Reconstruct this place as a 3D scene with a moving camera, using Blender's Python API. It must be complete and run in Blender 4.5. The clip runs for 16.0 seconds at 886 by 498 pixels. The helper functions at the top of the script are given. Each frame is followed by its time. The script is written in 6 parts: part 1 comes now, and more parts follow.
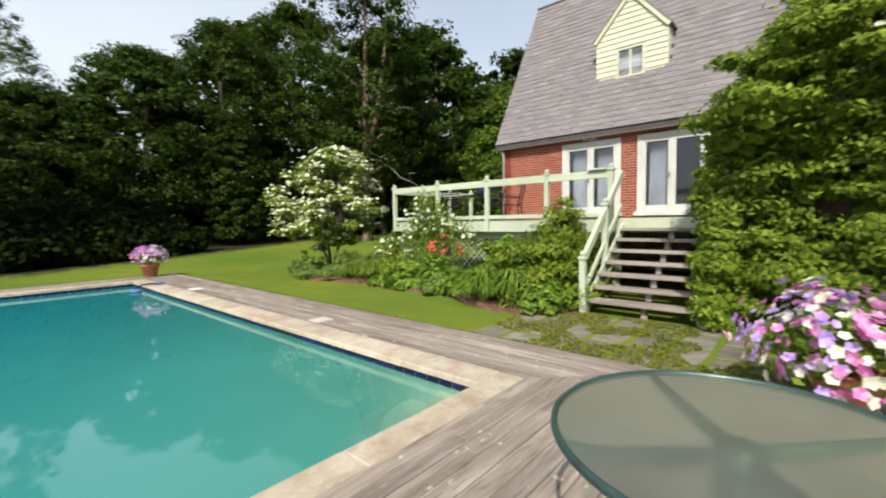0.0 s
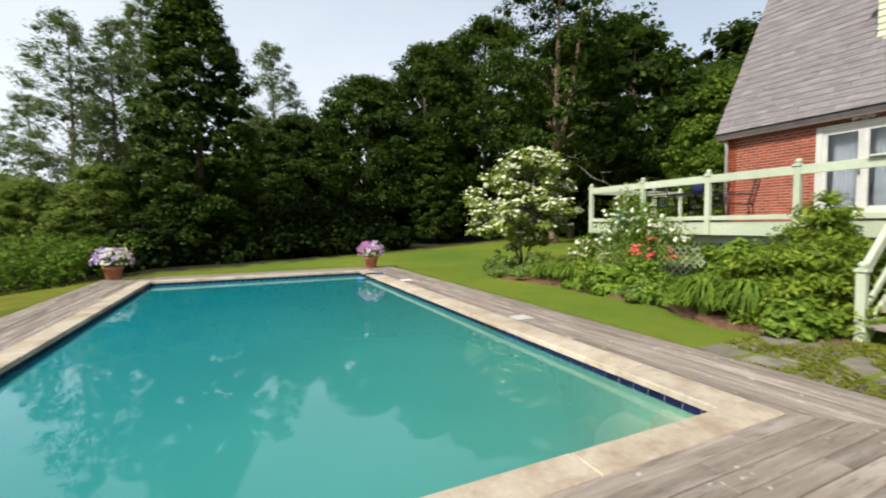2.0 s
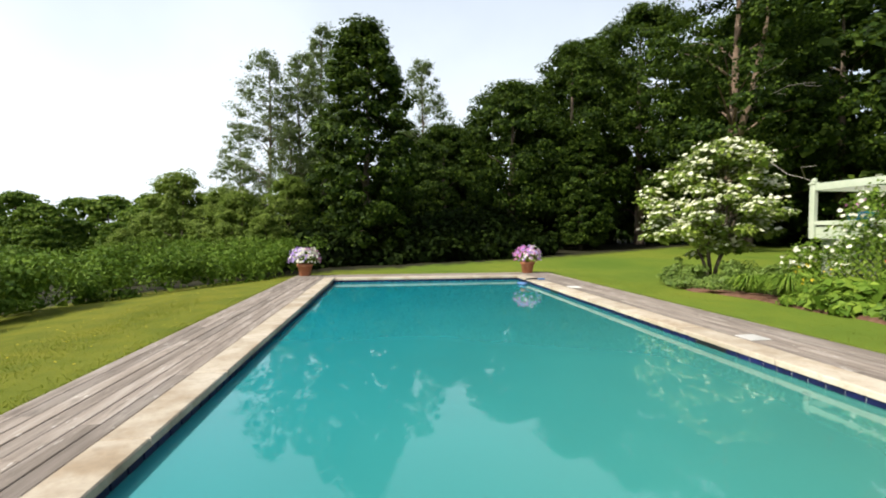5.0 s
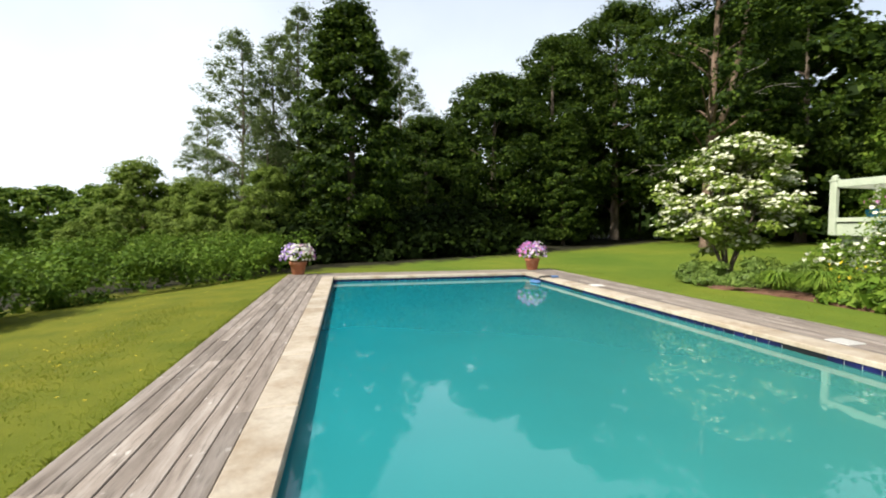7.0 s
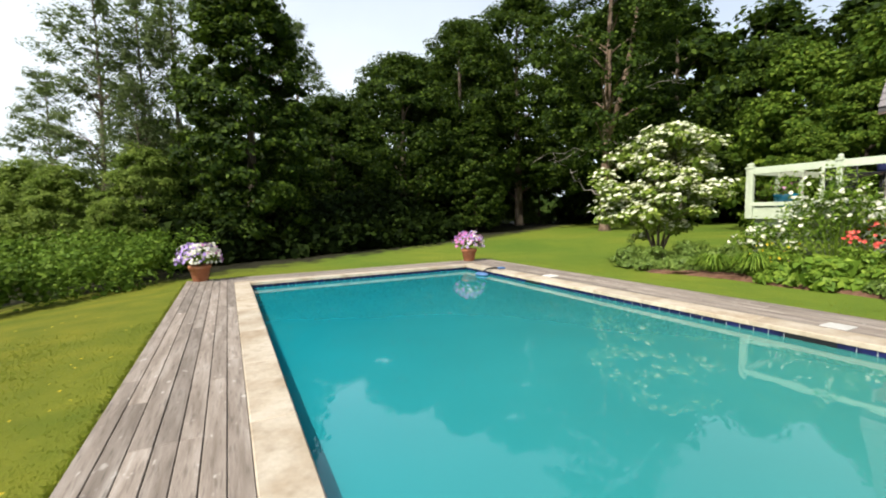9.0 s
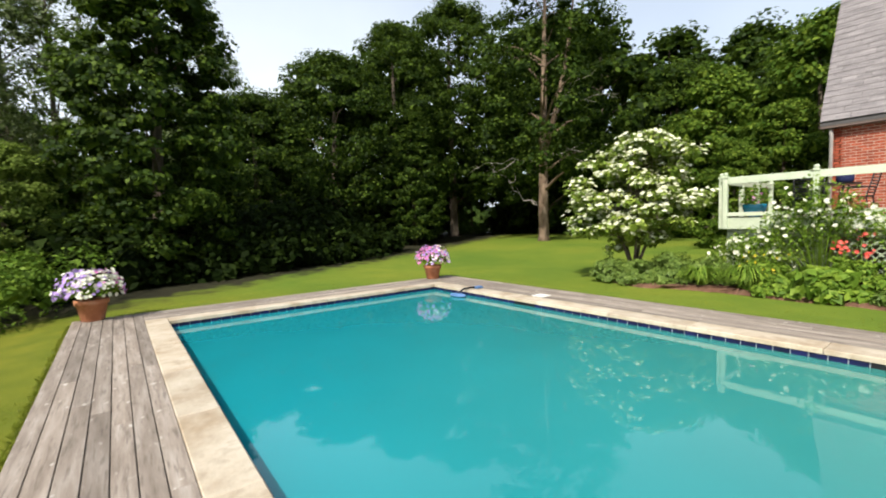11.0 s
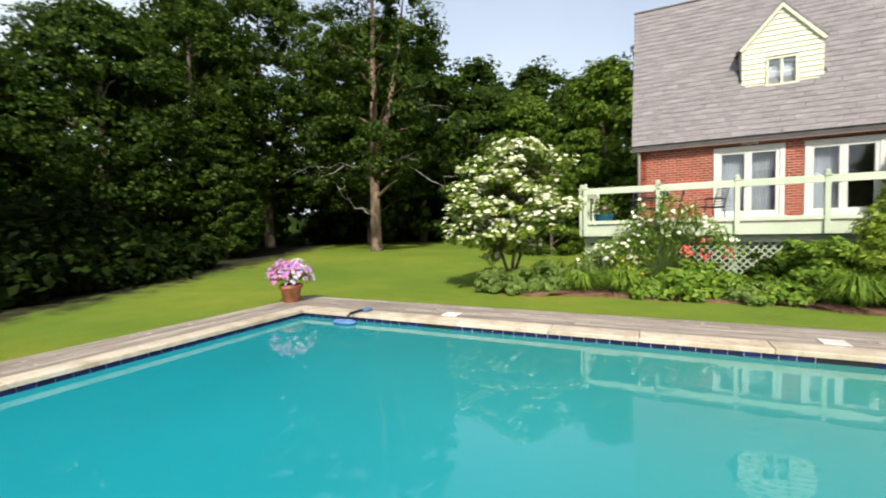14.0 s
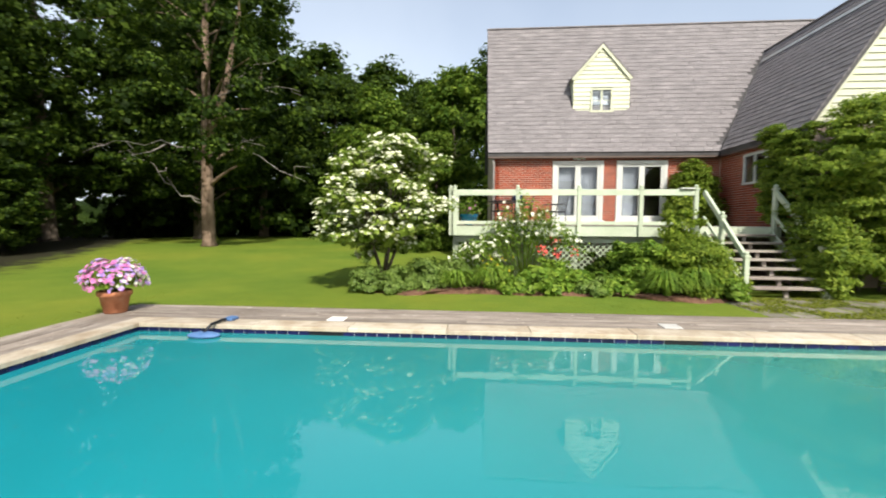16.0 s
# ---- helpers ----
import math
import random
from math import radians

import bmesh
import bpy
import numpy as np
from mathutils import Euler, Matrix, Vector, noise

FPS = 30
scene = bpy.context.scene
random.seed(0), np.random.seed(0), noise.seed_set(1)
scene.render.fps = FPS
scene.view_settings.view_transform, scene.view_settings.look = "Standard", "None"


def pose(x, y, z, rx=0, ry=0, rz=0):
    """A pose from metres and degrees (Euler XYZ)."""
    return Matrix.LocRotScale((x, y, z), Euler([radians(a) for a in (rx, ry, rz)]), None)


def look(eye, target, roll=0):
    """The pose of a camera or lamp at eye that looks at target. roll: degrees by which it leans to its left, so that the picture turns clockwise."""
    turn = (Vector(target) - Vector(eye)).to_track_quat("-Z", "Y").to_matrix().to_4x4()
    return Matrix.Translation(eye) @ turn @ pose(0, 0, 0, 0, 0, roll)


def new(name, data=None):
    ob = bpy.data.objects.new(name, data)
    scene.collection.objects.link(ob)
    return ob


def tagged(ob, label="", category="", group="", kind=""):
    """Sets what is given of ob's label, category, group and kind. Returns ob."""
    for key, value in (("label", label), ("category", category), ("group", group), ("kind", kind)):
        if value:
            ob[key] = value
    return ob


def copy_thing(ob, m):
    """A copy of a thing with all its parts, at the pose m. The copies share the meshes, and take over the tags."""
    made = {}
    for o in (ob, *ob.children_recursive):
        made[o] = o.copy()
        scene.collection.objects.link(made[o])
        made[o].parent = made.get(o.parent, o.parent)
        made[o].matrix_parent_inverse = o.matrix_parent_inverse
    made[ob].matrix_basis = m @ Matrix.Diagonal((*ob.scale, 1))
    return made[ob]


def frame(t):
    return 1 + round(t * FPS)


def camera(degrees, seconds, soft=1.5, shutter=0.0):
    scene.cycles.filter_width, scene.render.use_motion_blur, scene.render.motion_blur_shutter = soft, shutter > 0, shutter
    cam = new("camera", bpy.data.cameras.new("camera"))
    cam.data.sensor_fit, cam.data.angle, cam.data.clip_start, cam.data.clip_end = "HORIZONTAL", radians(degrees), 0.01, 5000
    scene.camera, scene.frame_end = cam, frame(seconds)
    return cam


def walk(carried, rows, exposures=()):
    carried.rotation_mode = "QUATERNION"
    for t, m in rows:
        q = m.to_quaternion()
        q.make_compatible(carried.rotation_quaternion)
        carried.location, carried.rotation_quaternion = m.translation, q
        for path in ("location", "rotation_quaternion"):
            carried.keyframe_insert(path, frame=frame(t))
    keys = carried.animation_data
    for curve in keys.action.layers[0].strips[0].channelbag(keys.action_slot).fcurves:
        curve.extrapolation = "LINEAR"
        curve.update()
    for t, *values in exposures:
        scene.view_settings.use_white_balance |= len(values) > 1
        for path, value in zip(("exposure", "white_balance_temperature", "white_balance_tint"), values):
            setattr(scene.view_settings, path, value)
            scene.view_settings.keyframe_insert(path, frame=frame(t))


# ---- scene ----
cam = camera(92.5, 16.0, soft=1.95, shutter=0.5)
PATH = [
    (0, (2.553, -2.267, 1.481), (4.058, -0.957, 1.348), -1.0),
    (0.5, (2.504, -2.205, 1.467), (3.865, -0.746, 1.33), -1.0),
    (1, (2.449, -2.14, 1.459), (3.645, -0.544, 1.316), -0.7),
    (1.5, (2.397, -2.074, 1.437), (3.413, -0.357, 1.307), -0.3),
    (2, (2.309, -2.016, 1.427), (3.153, -0.206, 1.317), -0.4),
    (2.5, (2.226, -1.965, 1.414), (2.913, -0.088, 1.324), -0.3),
    (3, (2.174, -1.923, 1.4), (2.707, 0.003, 1.326), -0.2),
    (3.5, (2.121, -1.854, 1.382), (2.506, 0.108, 1.315), -0.1),
    (4, (2.021, -1.782, 1.368), (2.28, 0.2, 1.3), -0.1),
    (6.5, (0.599, -0.676, 1.299), (0.948, 1.292, 1.21), -0.0),
    (7, (0.375, -0.456, 1.348), (0.815, 1.492, 1.249), 0.1),
    (7.5, (0.176, -0.135, 1.375), (0.724, 1.785, 1.257), -0.3),
    (8, (-0.065, 0.218, 1.393), (0.605, 2.098, 1.264), -0.5),
    (8.5, (-0.255, 0.619, 1.404), (0.533, 2.451, 1.259), -0.8),
    (9, (-0.383, 1.014, 1.447), (0.516, 2.793, 1.284), -1.1),
    (11.5, (-0.637, 3.413, 1.529), (0.665, 4.928, 1.427), -2.0),
    (12, (-0.603, 3.864, 1.53), (0.796, 5.291, 1.444), -2.6),
    (12.5, (-0.573, 4.297, 1.519), (0.934, 5.61, 1.441), -2.5),
    (13, (-0.527, 4.709, 1.467), (1.088, 5.888, 1.396), -2.2),
    (13.5, (-0.521, 5.049, 1.499), (1.186, 6.088, 1.412), -1.9),
    (14, (-0.503, 5.368, 1.507), (1.292, 6.246, 1.408), -1.4),
    (14.5, (-0.447, 5.64, 1.523), (1.422, 6.343, 1.408), -0.9),
    (15, (-0.429, 5.908, 1.54), (1.499, 6.426, 1.419), -0.2),
    (15.5, (-0.424, 6.116, 1.531), (1.545, 6.448, 1.411), 0.3),
    (16, (-0.395, 6.288, 1.547), (1.595, 6.443, 1.421), 0.3),
]
walk(cam, [(t, look(eye, target, roll)) for t, eye, target, roll in PATH], [(0, 0.29), (2.5, 0.26), (4.0, 0.41), (6.5, 0.47), (9.0, 0.49), (16, 0.52)])

# ---------------------------------------------------------------- light
SUN = Vector((-0.65, -0.30, 0.69)).normalized()
world = bpy.data.worlds.new("world")
scene.world = world
world.use_nodes = True
sky = world.node_tree.nodes.new("ShaderNodeTexSky")
sky.sky_type = 'NISHITA'
sky.sun_disc = False
sky.sun_elevation = math.asin(SUN.z)
sky.sun_rotation = math.atan2(SUN.x, SUN.y)
sky.air_density, sky.dust_density, sky.ozone_density = 1.0, 3.0, 1.0


def hazy_sky():
    """Bright summer haze over the blue, thickest near the horizon and towards the west."""
    n, l = world.node_tree.nodes, world.node_tree.links
    tc, dot, sep = n.new("ShaderNodeTexCoord"), n.new("ShaderNodeVectorMath"), n.new("ShaderNodeSeparateXYZ")
    dot.operation = 'DOT_PRODUCT'
    dot.inputs[1].default_value = (-0.75, 0.66, 0.0)
    l.new(tc.outputs["Generated"], dot.inputs[0])
    l.new(tc.outputs["Generated"], sep.inputs[0])
    low, side, cloud = (n.new("ShaderNodeMapRange") for _ in range(3))
    for node, src, (a, b, c, d) in ((low, sep.outputs[2], (0.15, 0.95, 1.0, 0.12)), (side, dot.outputs["Value"], (-1.0, 0.5, 0.4, 1.0))):
        l.new(src, node.inputs[0])
        for i, val in zip((1, 2, 3, 4), (a, b, c, d)):
            node.inputs[i].default_value = val
    prod = n.new("ShaderNodeMath")
    prod.operation = 'MULTIPLY'
    l.new(low.outputs[0], prod.inputs[0])
    l.new(side.outputs[0], prod.inputs[1])
    wisp = n.new("ShaderNodeTexNoise")
    wisp.inputs["Scale"].default_value, wisp.inputs["Detail"].default_value = 2.2, 5.0
    l.new(tc.outputs["Generated"], wisp.inputs["Vector"])
    cloud.inputs[1].default_value, cloud.inputs[2].default_value, cloud.inputs[3].default_value, cloud.inputs[4].default_value = 0.35, 0.7, 0.85, 1.12
    l.new(wisp.outputs["Fac"], cloud.inputs[0])
    fac = n.new("ShaderNodeMath")
    fac.operation = 'MULTIPLY'
    fac.use_clamp = True
    l.new(prod.outputs[0], fac.inputs[0])
    l.new(cloud.outputs[0], fac.inputs[1])
    mix = n.new("ShaderNodeMixRGB")
    l.new(fac.outputs[0], mix.inputs[0])
    l.new(sky.outputs[0], mix.inputs[1])
    mix.inputs[2].default_value = (6.4, 6.9, 7.4, 1)
    l.new(mix.outputs[0], n["Background"].inputs[0])
    n["Background"].inputs[1].default_value = 0.13


hazy_sky()
sun = new("sun", bpy.data.lights.new("sun", 'SUN'))
sun.data.energy, sun.data.angle, sun.data.color = 4.45, 0.009, (1.0, 0.95, 0.86)
sun.matrix_world = look(SUN * 60, (0, 0, 0))

# ---------------------------------------------------------------- materials


def nodes_of(name):
    m = bpy.data.materials.new(name)
    m.use_nodes = True
    return m, m.node_tree.nodes, m.node_tree.links, m.node_tree.nodes["Principled BSDF"]


def coords(n, l, stretch, shift=True):
    """Object coordinates, stretched, and shifted at random from object to object."""
    tc, mp = n.new("ShaderNodeTexCoord"), n.new("ShaderNodeMapping")
    l.new(tc.outputs["Object"], mp.inputs["Vector"])
    mp.inputs["Scale"].default_value = stretch
    if shift:
        info, mul = n.new("ShaderNodeObjectInfo"), n.new("ShaderNodeMath")
        mul.operation = 'MULTIPLY'
        mul.inputs[1].default_value = 37.0
        l.new(info.outputs["Random"], mul.inputs[0])
        l.new(mul.outputs[0], mp.inputs["Location"])
    return mp.outputs["Vector"]


def noise_node(n, l, vec, scale, detail=5.0, rough=0.6):
    t = n.new("ShaderNodeTexNoise")
    t.inputs["Scale"].default_value, t.inputs["Detail"].default_value, t.inputs["Roughness"].default_value = scale, detail, rough
    l.new(vec, t.inputs["Vector"])
    return t.outputs["Fac"]


def ramp(n, l, fac, stops):
    r = n.new("ShaderNodeValToRGB")
    while len(r.color_ramp.elements) < len(stops):
        r.color_ramp.elements.new(0.5)
    for e, (p, c) in zip(r.color_ramp.elements, stops):
        e.position, e.color = p, (*c, 1)
    l.new(fac, r.inputs[0])
    return r.outputs[0]


def mixed(n, l, fac, a, b, mode='MIX'):
    m = n.new("ShaderNodeMixRGB")
    m.blend_type = mode
    for slot, v in ((0, fac), (1, a), (2, b)):
        if isinstance(v, (int, float)):
            m.inputs[slot].default_value = v
        elif isinstance(v, tuple):
            m.inputs[slot].default_value = (*v, 1)
        else:
            l.new(v, m.inputs[slot])
    return m.outputs[0]


def surface(name, c1, c2, c3=None, scale=3.0, fine=40.0, rough=0.75, bump=0.25, vary=0.2, metal=0.0, stretch=(1, 1, 1),
            island=False, spec=0.4, depth=0.01, stain=0.0, fleck=None):
    """A surface with large patches, fine grain, a shift of tone from piece to piece, and relief."""
    m, n, l, b = nodes_of(name)
    vec = coords(n, l, stretch)
    big, small = noise_node(n, l, vec, scale), noise_node(n, l, vec, fine, 6.0, 0.7)
    col = ramp(n, l, big, [(0.3, c1), (0.52, c2), (0.72, c3 or c2)])
    col = mixed(n, l, 0.45, col, ramp(n, l, small, [(0.25, (0.45,) * 3), (0.75, (1.0,) * 3)]), 'MULTIPLY')
    if stain:
        blot = noise_node(n, l, vec, scale * 3.7, 3.0, 0.5)
        col = mixed(n, l, ramp(n, l, blot, [(0.55, (0, 0, 0)), (0.7, (stain,) * 3)]), col, tuple(v * 0.45 for v in c1))
    if fleck:
        dots = noise_node(n, l, coords(n, l, (1, 0.6, 1)), 13.0, 2.0, 0.5)
        col = mixed(n, l, ramp(n, l, dots, [(0.67, (0, 0, 0)), (0.73, (0.6,) * 3)]), col, fleck)
    if vary:
        src = n.new("ShaderNodeNewGeometry" if island else "ShaderNodeObjectInfo")
        hsv, rng = n.new("ShaderNodeHueSaturation"), n.new("ShaderNodeMapRange")
        l.new(src.outputs["Random Per Island" if island else "Random"], rng.inputs[0])
        rng.inputs[3].default_value, rng.inputs[4].default_value = 1 - vary, 1 + vary
        l.new(rng.outputs[0], hsv.inputs["Value"])
        l.new(col, hsv.inputs["Color"])
        col = hsv.outputs[0]
    l.new(col, b.inputs["Base Color"])
    l.new(ramp(n, l, small, [(0.2, (max(rough - 0.12, 0.02),) * 3), (0.8, (min(rough + 0.12, 1),) * 3)]), b.inputs["Roughness"])
    b.inputs["Metallic"].default_value = metal
    b.inputs["Specular IOR Level"].default_value = spec
    if bump:
        bp = n.new("ShaderNodeBump")
        bp.inputs["Strength"].default_value, bp.inputs["Distance"].default_value = bump, depth
        l.new(small, bp.inputs["Height"])
        l.new(bp.outputs[0], b.inputs["Normal"])
    return m


def leaf_material(name, dark, mid, light, through_light=0.3, rough=0.5, petal=False, spec=0.25):
    """Leaves: a tone for each leaf, some light passing through."""
    m, n, l, b = nodes_of(name)
    geo, out = n.new("ShaderNodeNewGeometry"), n["Material Output"]
    col = ramp(n, l, geo.outputs["Random Per Island"], [(0.0, dark), (0.55, mid), (1.0, light)])
    vec = coords(n, l, (1, 1, 1))
    col = mixed(n, l, 0.6, col, ramp(n, l, noise_node(n, l, vec, 0.7, 3.0), [(0.3, (0.8,) * 3 if petal else (0.55, 0.6, 0.5)), (0.7, (1.1,) * 3 if petal else (1.15, 1.1, 0.9))]), 'MULTIPLY')
    l.new(col, b.inputs["Base Color"])
    b.inputs["Roughness"].default_value = rough
    b.inputs["Specular IOR Level"].default_value = spec
    tr, mx = n.new("ShaderNodeBsdfTranslucent"), n.new("ShaderNodeMixShader")
    l.new(mixed(n, l, 0.0 if petal else 0.5, col, (0.16, 0.26, 0.03), 'MIX'), tr.inputs[0])
    mx.inputs[0].default_value = through_light
    l.new(b.outputs[0], mx.inputs[1])
    l.new(tr.outputs[0], mx.inputs[2])
    l.new(mx.outputs[0], out.inputs[0])
    return m


def glass_material(name, tint, rough=0.0):
    m, n, l, b = nodes_of(name)
    b.inputs["Base Color"].default_value = (*tint, 1)
    b.inputs["Roughness"].default_value = rough
    b.inputs["Transmission Weight"].default_value = 1.0
    b.inputs["IOR"].default_value = 1.5
    return m


def water_material():
    """Turbid pool water: a mirror by Fresnel over a cloudy body that lets part of the floor show."""
    m, n, l, b = nodes_of("pool_water")
    out = n["Material Output"]
    vec = coords(n, l, (1, 1, 1), False)
    sep = n.new("ShaderNodeSeparateXYZ")
    l.new(vec, sep.inputs[0])
    rng = n.new("ShaderNodeMapRange")
    rng.inputs[1].default_value, rng.inputs[2].default_value = -7.5, 6.0
    slope = n.new("ShaderNodeMath")
    slope.operation = 'MULTIPLY_ADD'
    slope.inputs[1].default_value = -1.4
    l.new(sep.outputs[0], slope.inputs[0])
    l.new(sep.outputs[1], slope.inputs[2])
    l.new(slope.outputs[0], rng.inputs[0])
    # greener at the near east corner, bluer towards the west and far end
    body = ramp(n, l, rng.outputs[0], [(0.0, (0.066, 0.29, 0.228)), (0.5, (0.032, 0.258, 0.250)), (1.0, (0.010, 0.255, 0.300))])
    body = mixed(n, l, 0.25, body, ramp(n, l, noise_node(n, l, vec, 0.5, 2.0), [(0.3, (0.75,) * 3), (0.7, (1.15,) * 3)]), 'MULTIPLY')
    bp = n.new("ShaderNodeBump")
    bp.inputs["Strength"].default_value, bp.inputs["Distance"].default_value = 0.06, 0.02
    wave = noise_node(n, l, vec, 2.6, 3.0, 0.5)
    l.new(wave, bp.inputs["Height"])
    dif, tra, glo, fre = (n.new(k) for k in ("ShaderNodeBsdfDiffuse", "ShaderNodeBsdfTransparent", "ShaderNodeBsdfGlossy", "ShaderNodeLayerWeight"))
    l.new(body, dif.inputs[0])
    tra.inputs[0].default_value = (0.84, 0.94, 0.86, 1)
    glo.inputs["Roughness"].default_value = 0.015
    l.new(bp.outputs[0], glo.inputs["Normal"])
    l.new(bp.outputs[0], fre.inputs["Normal"])
    fre.inputs["Blend"].default_value = 0.5
    steep, sheen = n.new("ShaderNodeMath"), n.new("ShaderNodeMath")
    steep.operation, sheen.operation = 'POWER', 'MULTIPLY_ADD'
    steep.inputs[1].default_value, sheen.inputs[1].default_value, sheen.inputs[2].default_value = 4.4, 0.94, 0.05
    l.new(fre.outputs["Facing"], steep.inputs[0])
    l.new(steep.outputs[0], sheen.inputs[0])
    a, c = n.new("ShaderNodeMixShader"), n.new("ShaderNodeMixShader")
    # clearer over the entry steps, cloudier where it deepens
    l.new(ramp(n, l, rng.outputs[0], [(0.0, (0.32,) * 3), (0.13, (0.76,) * 3), (0.3, (0.86,) * 3), (1.0, (0.92,) * 3)]), a.inputs[0])
    l.new(tra.outputs[0], a.inputs[1])
    l.new(dif.outputs[0], a.inputs[2])
    l.new(sheen.outputs[0], c.inputs[0])
    l.new(a.outputs[0], c.inputs[1])
    l.new(glo.outputs[0], c.inputs[2])
    l.new(c.outputs[0], out.inputs[0])
    return m


def lawn_material():
    m, n, l, b = nodes_of("lawn")
    vec = coords(n, l, (1, 1, 1), False)
    big, mid, fine = noise_node(n, l, vec, 0.22, 4.0), noise_node(n, l, vec, 1.6, 4.0), noise_node(n, l, vec, 55.0, 5.0, 0.75)
    col = ramp(n, l, big, [(0.3, (0.095, 0.158, 0.020)), (0.5, (0.137, 0.188, 0.023)), (0.7, (0.182, 0.21, 0.027))])
    # the open bank beyond the west boards is drier and yellower
    sx, dry = n.new("ShaderNodeSeparateXYZ"), n.new("ShaderNodeMapRange")
    l.new(vec, sx.inputs[0])
    l.new(sx.outputs[0], dry.inputs[0])
    for i, val in zip((1, 2, 3, 4), (-2.5, 3.0, 0.85, 0.0)):
        dry.inputs[i].default_value = val
    col = mixed(n, l, dry.outputs[0], col, ramp(n, l, mid, [(0.3, (0.115, 0.13, 0.011)), (0.7, (0.18, 0.165, 0.016))]))
    col = mixed(n, l, 0.45, col, ramp(n, l, mid, [(0.3, (0.7, 0.78, 0.65)), (0.7, (1.12, 1.1, 1.0))]), 'MULTIPLY')
    col = mixed(n, l, 0.6, col, ramp(n, l, fine, [(0.3, (0.5, 0.55, 0.4)), (0.7, (1.25, 1.25, 1.1))]), 'MULTIPLY')
    # leaf litter and the trees' shade over it, painted together as near-black brown
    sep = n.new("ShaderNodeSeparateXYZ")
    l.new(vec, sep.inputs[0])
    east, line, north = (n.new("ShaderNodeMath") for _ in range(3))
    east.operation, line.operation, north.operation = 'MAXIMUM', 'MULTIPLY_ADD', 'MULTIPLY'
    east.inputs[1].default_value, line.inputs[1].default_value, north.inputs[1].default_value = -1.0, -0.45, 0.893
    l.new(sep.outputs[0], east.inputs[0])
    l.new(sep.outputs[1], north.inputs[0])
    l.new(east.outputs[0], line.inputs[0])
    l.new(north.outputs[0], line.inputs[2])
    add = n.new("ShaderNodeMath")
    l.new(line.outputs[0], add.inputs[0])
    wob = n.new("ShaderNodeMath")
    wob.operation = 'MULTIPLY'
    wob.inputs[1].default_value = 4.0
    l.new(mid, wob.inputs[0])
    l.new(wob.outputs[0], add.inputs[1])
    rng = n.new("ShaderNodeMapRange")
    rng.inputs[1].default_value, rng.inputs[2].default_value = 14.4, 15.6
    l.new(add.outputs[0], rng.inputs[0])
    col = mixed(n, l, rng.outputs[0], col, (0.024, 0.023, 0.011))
    l.new(col, b.inputs["Base Color"])
    b.inputs["Roughness"].default_value = 0.9
    b.inputs["Specular IOR Level"].default_value = 0.15
    bp = n.new("ShaderNodeBump")
    bp.inputs["Strength"].default_value, bp.inputs["Distance"].default_value = 0.5, 0.02
    l.new(fine, bp.inputs["Height"])
    l.new(bp.outputs[0], b.inputs["Normal"])
    return m


WATER = water_material()
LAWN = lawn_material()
PLASTER = surface("pool_plaster", (0.35, 0.55, 0.50), (0.45, 0.66, 0.58), (0.55, 0.72, 0.62), 0.8, 14, 0.6, 0.1)
STEP_PLASTER = surface("step_plaster", (0.70, 0.64, 0.50), (0.78, 0.74, 0.60), (0.82, 0.80, 0.70), 1.5, 14, 0.6, 0.1)
TILE = surface("cobalt_tile", (0.004, 0.004, 0.030), (0.006, 0.007, 0.055), (0.010, 0.011, 0.08), 6, 50, 0.35, 0.05, 0.3, spec=0.35)
GROUT = surface("grout", (0.24, 0.27, 0.31), (0.32, 0.35, 0.38), None, 6, 60, 0.85, 0.2)
COPING = surface("coping_stone", (0.36, 0.275, 0.18), (0.50, 0.425, 0.32), (0.60, 0.53, 0.42), 2.4, 26, 0.8, 0.35, 0.10, depth=0.006, stain=0.25)
BOARD = surface("weathered_board", (0.185, 0.148, 0.116), (0.295, 0.246, 0.202), (0.42, 0.368, 0.315), 2.0, 30, 0.85, 0.6, 0.24,
                stretch=(6.0, 0.55, 6.0), depth=0.006, stain=0.55, fleck=(0.56, 0.52, 0.46))
UNDER = surface("dark_underdeck", (0.015, 0.012, 0.01), (0.025, 0.02, 0.015), None, 3, 20, 0.95, 0.1)
TREAD = surface("stair_tread_wood", (0.22, 0.18, 0.15), (0.32, 0.275, 0.235), (0.40, 0.355, 0.31), 1.6, 30, 0.85, 0.4, 0.15, stretch=(5, 0.6, 5), depth=0.006)
GREENPAINT = surface("pale_green_paint", (0.45, 0.51, 0.36), (0.51, 0.57, 0.42), (0.56, 0.61, 0.47), 2.5, 30, 0.55, 0.15, 0.05, depth=0.003)
CREAM = surface("cream_clapboard_paint", (0.56, 0.57, 0.40), (0.62, 0.63, 0.46), (0.67, 0.67, 0.51), 1.6, 30, 0.6, 0.15, 0.05, stretch=(1, 0.5, 3), depth=0.003)
LATTICE = surface("weathered_lattice_paint", (0.26, 0.31, 0.20), (0.34, 0.40, 0.27), (0.40, 0.45, 0.32), 3, 30, 0.7, 0.2, 0.1)
WHITE = surface("white_trim_paint", (0.54, 0.55, 0.50), (0.61, 0.62, 0.57), (0.66, 0.66, 0.61), 2, 30, 0.5, 0.1, 0.03, depth=0.002)
BRICK = surface("red_brick", (0.22, 0.045, 0.021), (0.33, 0.072, 0.033), (0.40, 0.115, 0.06), 9, 70, 0.85, 0.5, 0.28, depth=0.005)
